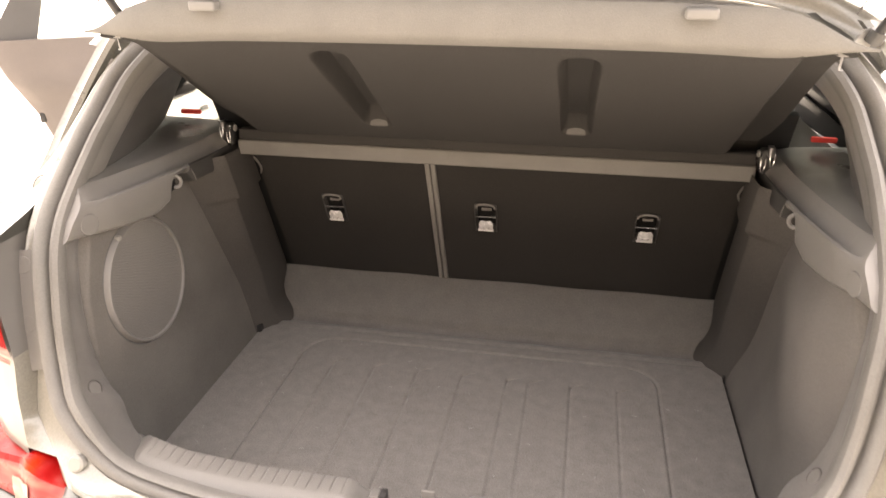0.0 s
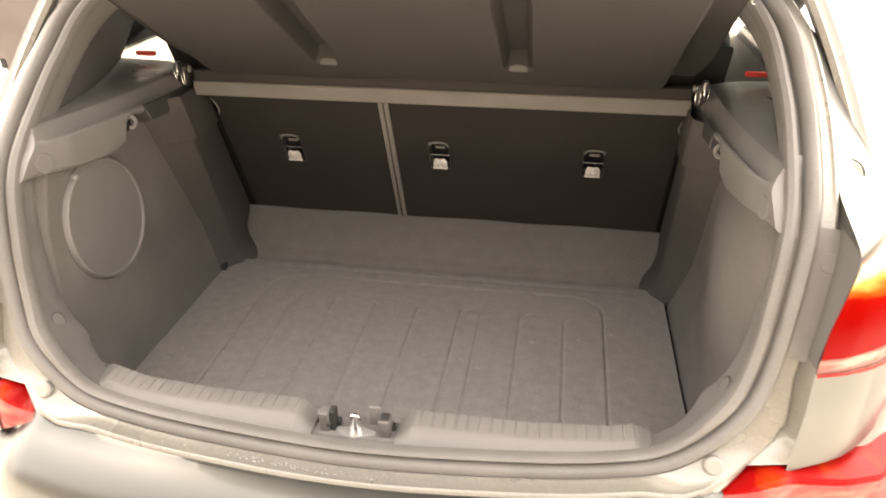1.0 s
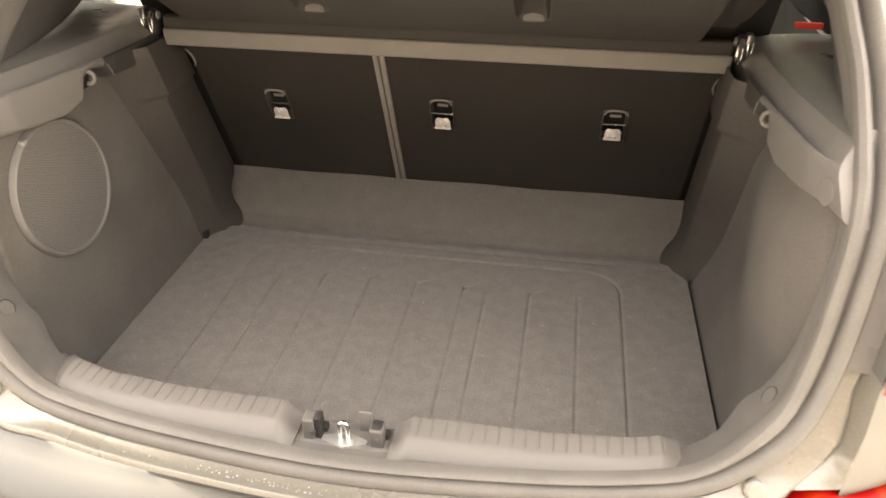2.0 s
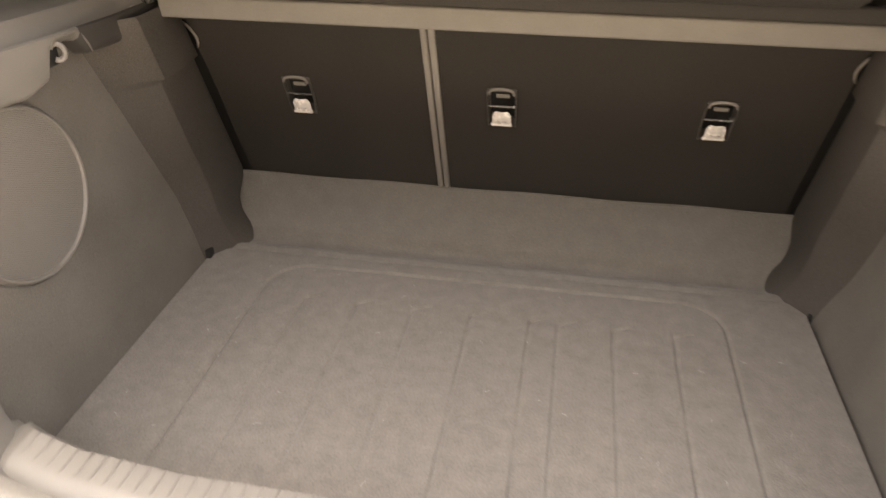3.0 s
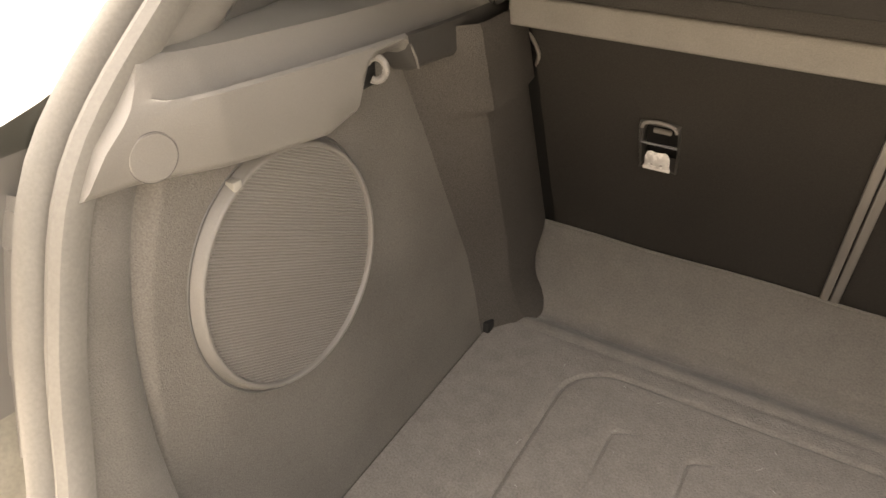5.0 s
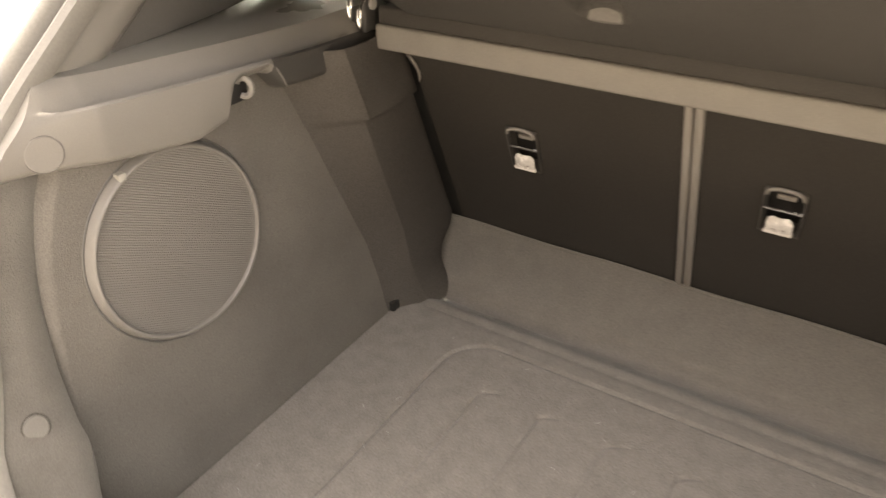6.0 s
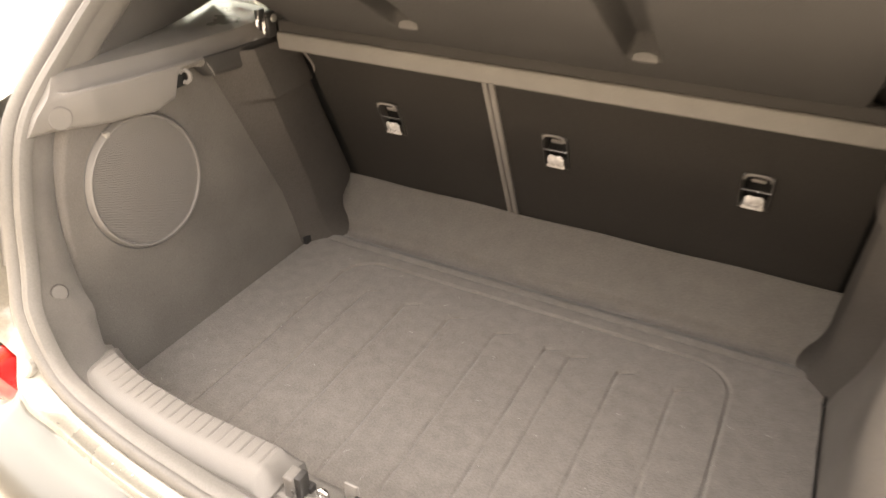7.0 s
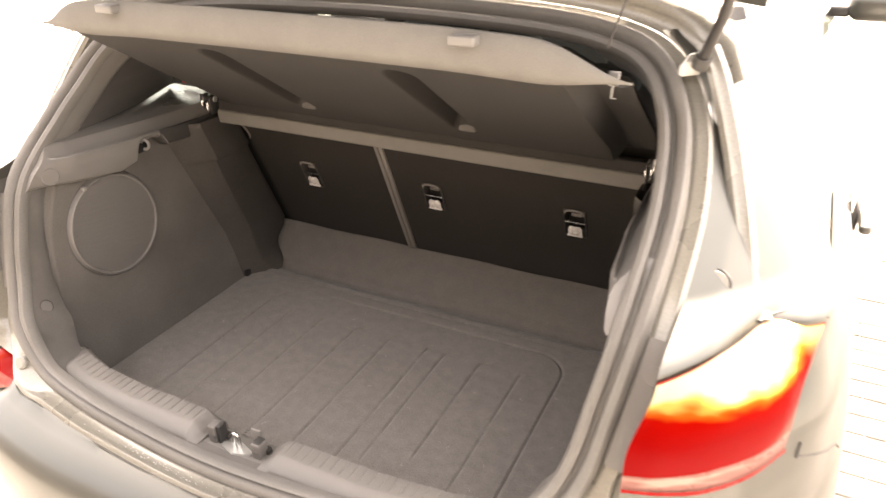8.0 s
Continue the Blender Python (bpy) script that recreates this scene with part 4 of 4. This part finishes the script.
def seat_matrix(x, h):
    d, n = Vector((0, -.4055, .9141)), Vector((0, -.9141, -.4055))
    m = Matrix(((1, n.x * -1, d.x, 0), (0, n.y * -1, d.y, 0), (0, n.z * -1, d.z, 0), (0, 0, 0, 1)))
    return Matrix.Translation(seat_pt(x, h)) @ m


def tether(x, h, parent):
    """A child-seat anchor in its recessed bezel."""
    M = seat_matrix(x, h)
    ring = [(-.019, -.041), (.019, -.041), (.0235, -.036), (.0245, .028), (.0195, .039), (-.0195, .039), (-.0245, .028), (-.0235, -.036)]
    outer = spline([(a, 0, b) for a, b in ring], 48, closed=True)
    rows = []
    for sc, dy in ((1.0, .001), (1.0, -.003), (.96, -.0055), (.90, -.0050), (.86, .002), (.82, .014)):
        rows.append([M @ Vector((p.x * sc, dy, p.z * sc)) for p in outer])
    bez = part("anchor_bezel", rows_mesh(rows, True), BEZEL, parent, "dark anchor bezel")
    bm = box(-.027, .027, .016, .020, -.044, .044, .001, 1, m=M)
    part("recess", bm, BLACK, bez, smooth=False)
    part("anchor_bar", tube([M @ Vector((-.022, -.003, .003)), M @ Vector((.022, -.003, .003))], .0021, 8), STEEL, bez)
    # paler tube along the bezel's top edge, painting in the light it catches
    lit_rim = [(-.0205, .030), (-.0185, .0365), (-.012, .0405), (0, .042), (.012, .0405), (.0185, .0365), (.0205, .030)]
    part("lit_rim", tube([M @ Vector((p.x, -.005, p.z)) for p in spline([(a, 0, b) for a, b in lit_rim], 24)], .0022, 8), GREYTRIM, bez, "paler rim painting in light on the bezel's top edge")
    L = M @ pose(0, 0, 0, -6, 0, 0)
    rows = []
    for k in range(13):                              # a bulging pale tag with a broad foot
        h = -.008 - .0240 * k / 12
        w = lerp_table([(-.032, .0160), (-.028, .0148), (-.016, .0145), (-.010, .0120), (-.008, .0085)], h)
        rows.append([L @ Vector((w * u, -.0035 - .0045 * (1 - u * u) * math.sin(math.pi * (k + 2) / 15), h)) for u in np.linspace(-1, 1, 11)])
    tag = part("anchor_label", solid(rows_mesh(rows), .002), LABEL, bez, "bulging pale anchor tag with a dark print")
    part("bar", box(-.0175, .0165, -.0065, -.0030, -.0370, -.0318, .0012, 2, m=L), TAG, bez, smooth=False)
    tri_ = [(-.007, -.026), (.008, -.026), (.005, -.020), (.001, -.014), (-.001, -.020), (-.006, -.023)]
    bm = bmesh.new()
    bm.faces.new([bm.verts.new(L @ Vector((a, -.0084, b))) for a, b in tri_])
    part("symbol", solid(bm, .0005), GREYTRIM, bez, smooth=False)
    part("bar", box(-.010, .012, .004, .008, .014, .021, .001, 1, m=M), GREYTRIM, bez, smooth=False)


for x0, x1, lab in ((-.503, -.1155, "narrow"), (-.1135, .503, "wide")):
    back = thing("rear_backrest", (0.5 * (x0 + x1), 1.0, .45), f"{lab} folding rear backrest with a black felt back", "car seat", "rear backrests")
    sgn = -1 if x1 < 0 else 1
    spots = (-.349,) if x1 < 0 else (-.003, .337)
    xs = sorted(list(np.linspace(x0, x1, 24)) + [t + d for t in spots for d in (-.0205, .0205)])
    hs = sorted(list(np.linspace(-.03, .52, 24)) + [.224 - .0375, .224 + .0375])
    bm = rows_mesh([[seat_pt(x, h) for x in xs] for h in hs])
    hole = [f for f in bm.faces if any(abs(f.calc_center_median().x - t) < .0205 for t in spots) and abs((f.calc_center_median().z - .714) / .9141 - .224) < .0375]
    bmesh.ops.delete(bm, geom=hole, context="FACES")
    panel = part("back_panel", bm, SEATFELT, back, "black felt back panel")
    part("cushion", box(x0 - (.06 if x1 < 0 else .0005), x1 + (.06 if x1 > 0 else .0005), 0, .12, -.2, .53, .03, 3, m=seat_matrix(0, 0) @ Matrix.Translation((0, .022, 0))), SEATCLOTH, back)
    # black strip set in the gap beside the backrest, in place of its shade
    part("side_gap_shade", box(min(x0 if x1 < 0 else x1, sgn * .56), max(x0 if x1 < 0 else x1, sgn * .56), .009, .021, -.05, .52, m=seat_matrix(0, 0)), BLACK, back, "black strip standing in for shade in the gap beside the backrest", smooth=False)
    ex_ = x1 if x1 < 0 else x0
    bm = box(min(ex_, ex_ + sgn * .0105), max(ex_, ex_ + sgn * .0105), -.006, .012, .004, .52, .0025, 2, m=seat_matrix(0, 0))
    part("edge_strip", bm, GREYTRIM, back, "grey edge strip")
    for tx in ((-.349,) if x1 < 0 else (-.003, .337)):
        tether(tx, .224, back)
    for hx in ((-.34,) if x1 < 0 else (0, .34)):
        part("headrest", box(hx - .11, hx + .11, .74, .83, 1.16, 1.265, .035, 4), SEATCLOTH, back)

for x in (-.37, .37):
    seat = thing("front_seat", (x, 1.95, .30), "dark cloth front seat with headrest", "car seat", "front seats")
    part("backrest", box(x - .25, x + .25, 0, .14, 0, .62, .05, 4, m=Matrix.Translation((0, 1.95, .55)) @ pose(0, 0, 0, 18, 0, 0)), SEATCLOTH, seat)
    part("headrest", box(x - .12, x + .12, 1.70, 1.80, 1.10, 1.235, .04, 4), SEATCLOTH, seat)
    part("seat_cushion", box(x - .25, x + .25, 1.95, 2.45, .32, .55, .05, 4), SEATCLOTH, seat)

# ---- parcel shelf, tipped up on its hinges ----
shelf = thing("parcel_shelf", (0, .63, 1.12), "charcoal felt parcel shelf tipped up on its hinges", "parcel shelf")
HY, HZ = .668, 1.116
SA = radians(33.0)
SD = Vector((0, -math.cos(SA), math.sin(SA)))       # up the tipped shelf towards its rear edge
SN = Vector((0, -math.sin(SA), -math.cos(SA)))      # out of its underside
SL = .440


def corner_drop(x, d):
    return .030 * smooth_step(.33, .445, d) * smooth_step(.435, .512, abs(x))       # the rear corners turn down to the lip


def shelf_pt(x, d, off=0.0):
    sag = .006 * smooth_step(.26, .525, abs(x)) * (d / SL) ** 2        # the rear corners curve down
    return Vector((x, HY, HZ + .004 - sag)) + SD * d + SN * (off - .036)


def shelf_under(x, d):
    ax = abs(x)
    off = 0.0
    # raised middle panel with bevelled sides
    edge = .446 + .004 * d / SL
    off += .036 * smooth_step(edge + .010, edge - .008, ax) * smooth_step(-.012, .016, d)
    for gx in (-.174, .178):                        # two pressed channels, widening towards the rear
        w = .0215 + .007 * d / SL
        if .08 < d < .42:
            r = smooth_step(w + .004, w - .009, abs(x - gx)) * smooth_step(.088, .112, d) * smooth_step(.404, .366, d + 18 * (x - gx) ** 2)
            off -= .032 * r
    return off


SHELF_X = sorted(list(np.linspace(-1, 1, 120)) + [gx + .075 * k / 40 for gx in (-.344, .356) for k in range(-40, 41)])
rows = []
for d in np.linspace(-.010, SL, 116):
    half = lerp_table([(0, .500), (.04, .508), (.1, .511), (.30, .506), (.40, .508), (.425, .507), (.44, .492)], d)
    rows.append([shelf_pt(x * half, d, max(shelf_under(x * half, d), corner_drop(x * half, d))) for x in SHELF_X])
bm = rows_mesh(rows)
part("underside", bm, SHELF, shelf, "dark felt underside with two pressed channels")
rows = []
for d in np.linspace(0.0, SL - .004, 12):
    half = lerp_table([(0, .496), (.04, .504), (.1, .507), (.30, .502), (.38, .498), (.41, .480), (.44, .430)], d)
    rows.append([shelf_pt(x, d, corner_drop(x, d) - .012) for x in np.linspace(-half, half, 40)])
part("top", rows_mesh(rows), SHELF, shelf)
# paler felt at the channel's end paints in the light it catches
for gx in (-.174, .178):                            # the channels run out in a small raised lip
    rows = []
    for k in range(13):
        u = -1 + 2 * k / 12
        x = gx + .0165 * u
        e = math.sqrt(max(0, 1 - u * u))
        rows.append([shelf_pt(x, .087 - .003 * e, .0362), shelf_pt(x, .088, .0364 + .0014 * e), shelf_pt(x, .0905 + .001 * e, .036 + .0010 * e), shelf_pt(x, .0935 + .002 * e, .031), shelf_pt(x, .097 + .003 * e, .012)])
    part("channel_end", rows_mesh(rows), CHANNELEND, shelf, "pale end of a pressed channel, with caught light put into its colour")
# rolled rear lip, drawn out to a point at both corners
LIP = [(-.016, .002), (.001, .004), (.010, .000), (.017, -.009), (.023, -.021), (.027, -.033), (.026, -.041), (.019, -.0455), (.006, -.046), (-.012, -.041)]
rows = []
for i in range(121):
    x = -.524 + 1.048 * i / 120
    e = abs(x) / .524
    k = 1 - .94 * smooth_step(.72, 1.0, e) ** 1.5
    bow = .010 * (1 - e * e) - .006 * smooth_step(.85, 1, e)
    rows.append([shelf_pt(x, SL + bow + a * k, .036 + (b + .017) * k - .017 + .006 * smooth_step(.75, 1, e)) for a, b in LIP])
part("rear_lip", rows_mesh(rows, True, caps=True), SHELFEDGE, shelf, "pale grey felt rear lip")
for x in (-.316, .314):
    b = shelf_pt(x, SL + .034, .036 - .029)
    part("cord_clip", box(x - .0185, x + .0185, b.y - .016, b.y + .010, b.z - .007, b.z + .006, .003, 3), CLIPGREY, shelf, "grey plastic cord clip")
# front bar
bm = box(-.494, .498, HY - .004, HY + .05, HZ - .040, HZ - .009, .004, 3)
part("front_bar", bm, SHELFEDGE, shelf, "pale grey felt front rail")
part("fabric_hinge", box(-.493, .497, HY + .002, HY + .026, HZ - .022, HZ + .012, .004, 3), SHELF, shelf, "dark felt fold between shelf and rail")
for s in (-1, 1):
    hx, hy, hz = s * .511, HY - .010, HZ + .006
    hinge = part("hinge", box(hx - .011, hx + .011, hy - .004, hy + .020, hz - .026, hz + .018, .004, 3), DARKPLASTIC, shelf, "black shelf hinge with chromed wire loops")
    for dx, dz in ((-.010, -.004), (.004, .006)):
        x, z = hx + s * dx, hz + dz
        part("wire_loop", tube(spline([(x, hy - .002, z + .018), (x - s * .003, hy - .012, z + .014), (x - s * .004, hy - .016, z + .002), (x - s * .002, hy - .014, z - .012), (x + s * .002, hy - .008, z - .018), (x + s * .005, hy - .010, z - .006), (x + s * .005, hy - .010, z + .008)], 24), .0015, 8), STEEL, hinge)
    part("hinge_arm", box(hx + s * .002 - .005, hx + s * .002 + .005, hy - .016, hy + .002, hz + .008, hz + .026, .002, 2), DARKSTEEL, hinge)
    part("pivot", disc((s * .4985, hy + .010, hz + .008), (-s, 0, 0), .007, .003, 20, .001), ZINC, hinge)
    c = shelf_pt(s * .494, SL - .036, .014)
    st = part("stop", box(c.x - .007, c.x + .007, c.y - .005, c.y + .005, c.z - .006, c.z + .012, .002), CLIPGREY, shelf, "pale plastic stop with a pin")
    part("pin", tube([c + Vector((0, -.001, -.004)), c + Vector((s * -.001, -.002, -.013)), c + Vector((s * -.001, -.001, -.022)), c + Vector((s * .004, .002, -.023))], [.0018, .0014, .0012, .0010], 8), DARKSTEEL, st)
    c = shelf_pt(s * .49, SL + .012)
    part("cord", tube([c + Vector((0, 0, .01)), Vector((s * .545, .26, 1.56)), Vector((s * .57, .20, 1.72))], .0013, 6), DARKPLASTIC, shelf, "thin lifting cord")

# ---- pavers beside the car ----
rng = random.Random(11)
part("paver_bed", box(.90, 2.74, .34, 3.36, -.04, .0015), mat("joint_soil", (0.11, 0.103, 0.092), 0.95, grain=0.3, bump=0.5), ground, "dark soil in the paving joints")
meshes = []
for k in range(3):
    bm = box(-.0985, .0985, -.0485, .0485, -.05, .006 + .001 * k, .004, 1)
    me = bpy.data.meshes.new("paver")
    bm.to_mesh(me)
    bm.free()
    me.materials.append(PAVER)
    meshes.append(me)
for j in range(30):
    for i in range(8):
        ob = new("paver", meshes[rng.randrange(3)])
        ob.parent = ground
        ob.matrix_world = pose(1.02 + .2 * i + (.1 if j % 2 else 0), .40 + .1 * j, rng.uniform(-.001, .001), rng.uniform(-.4, .4), rng.uniform(-.4, .4), rng.uniform(-.5, .5))
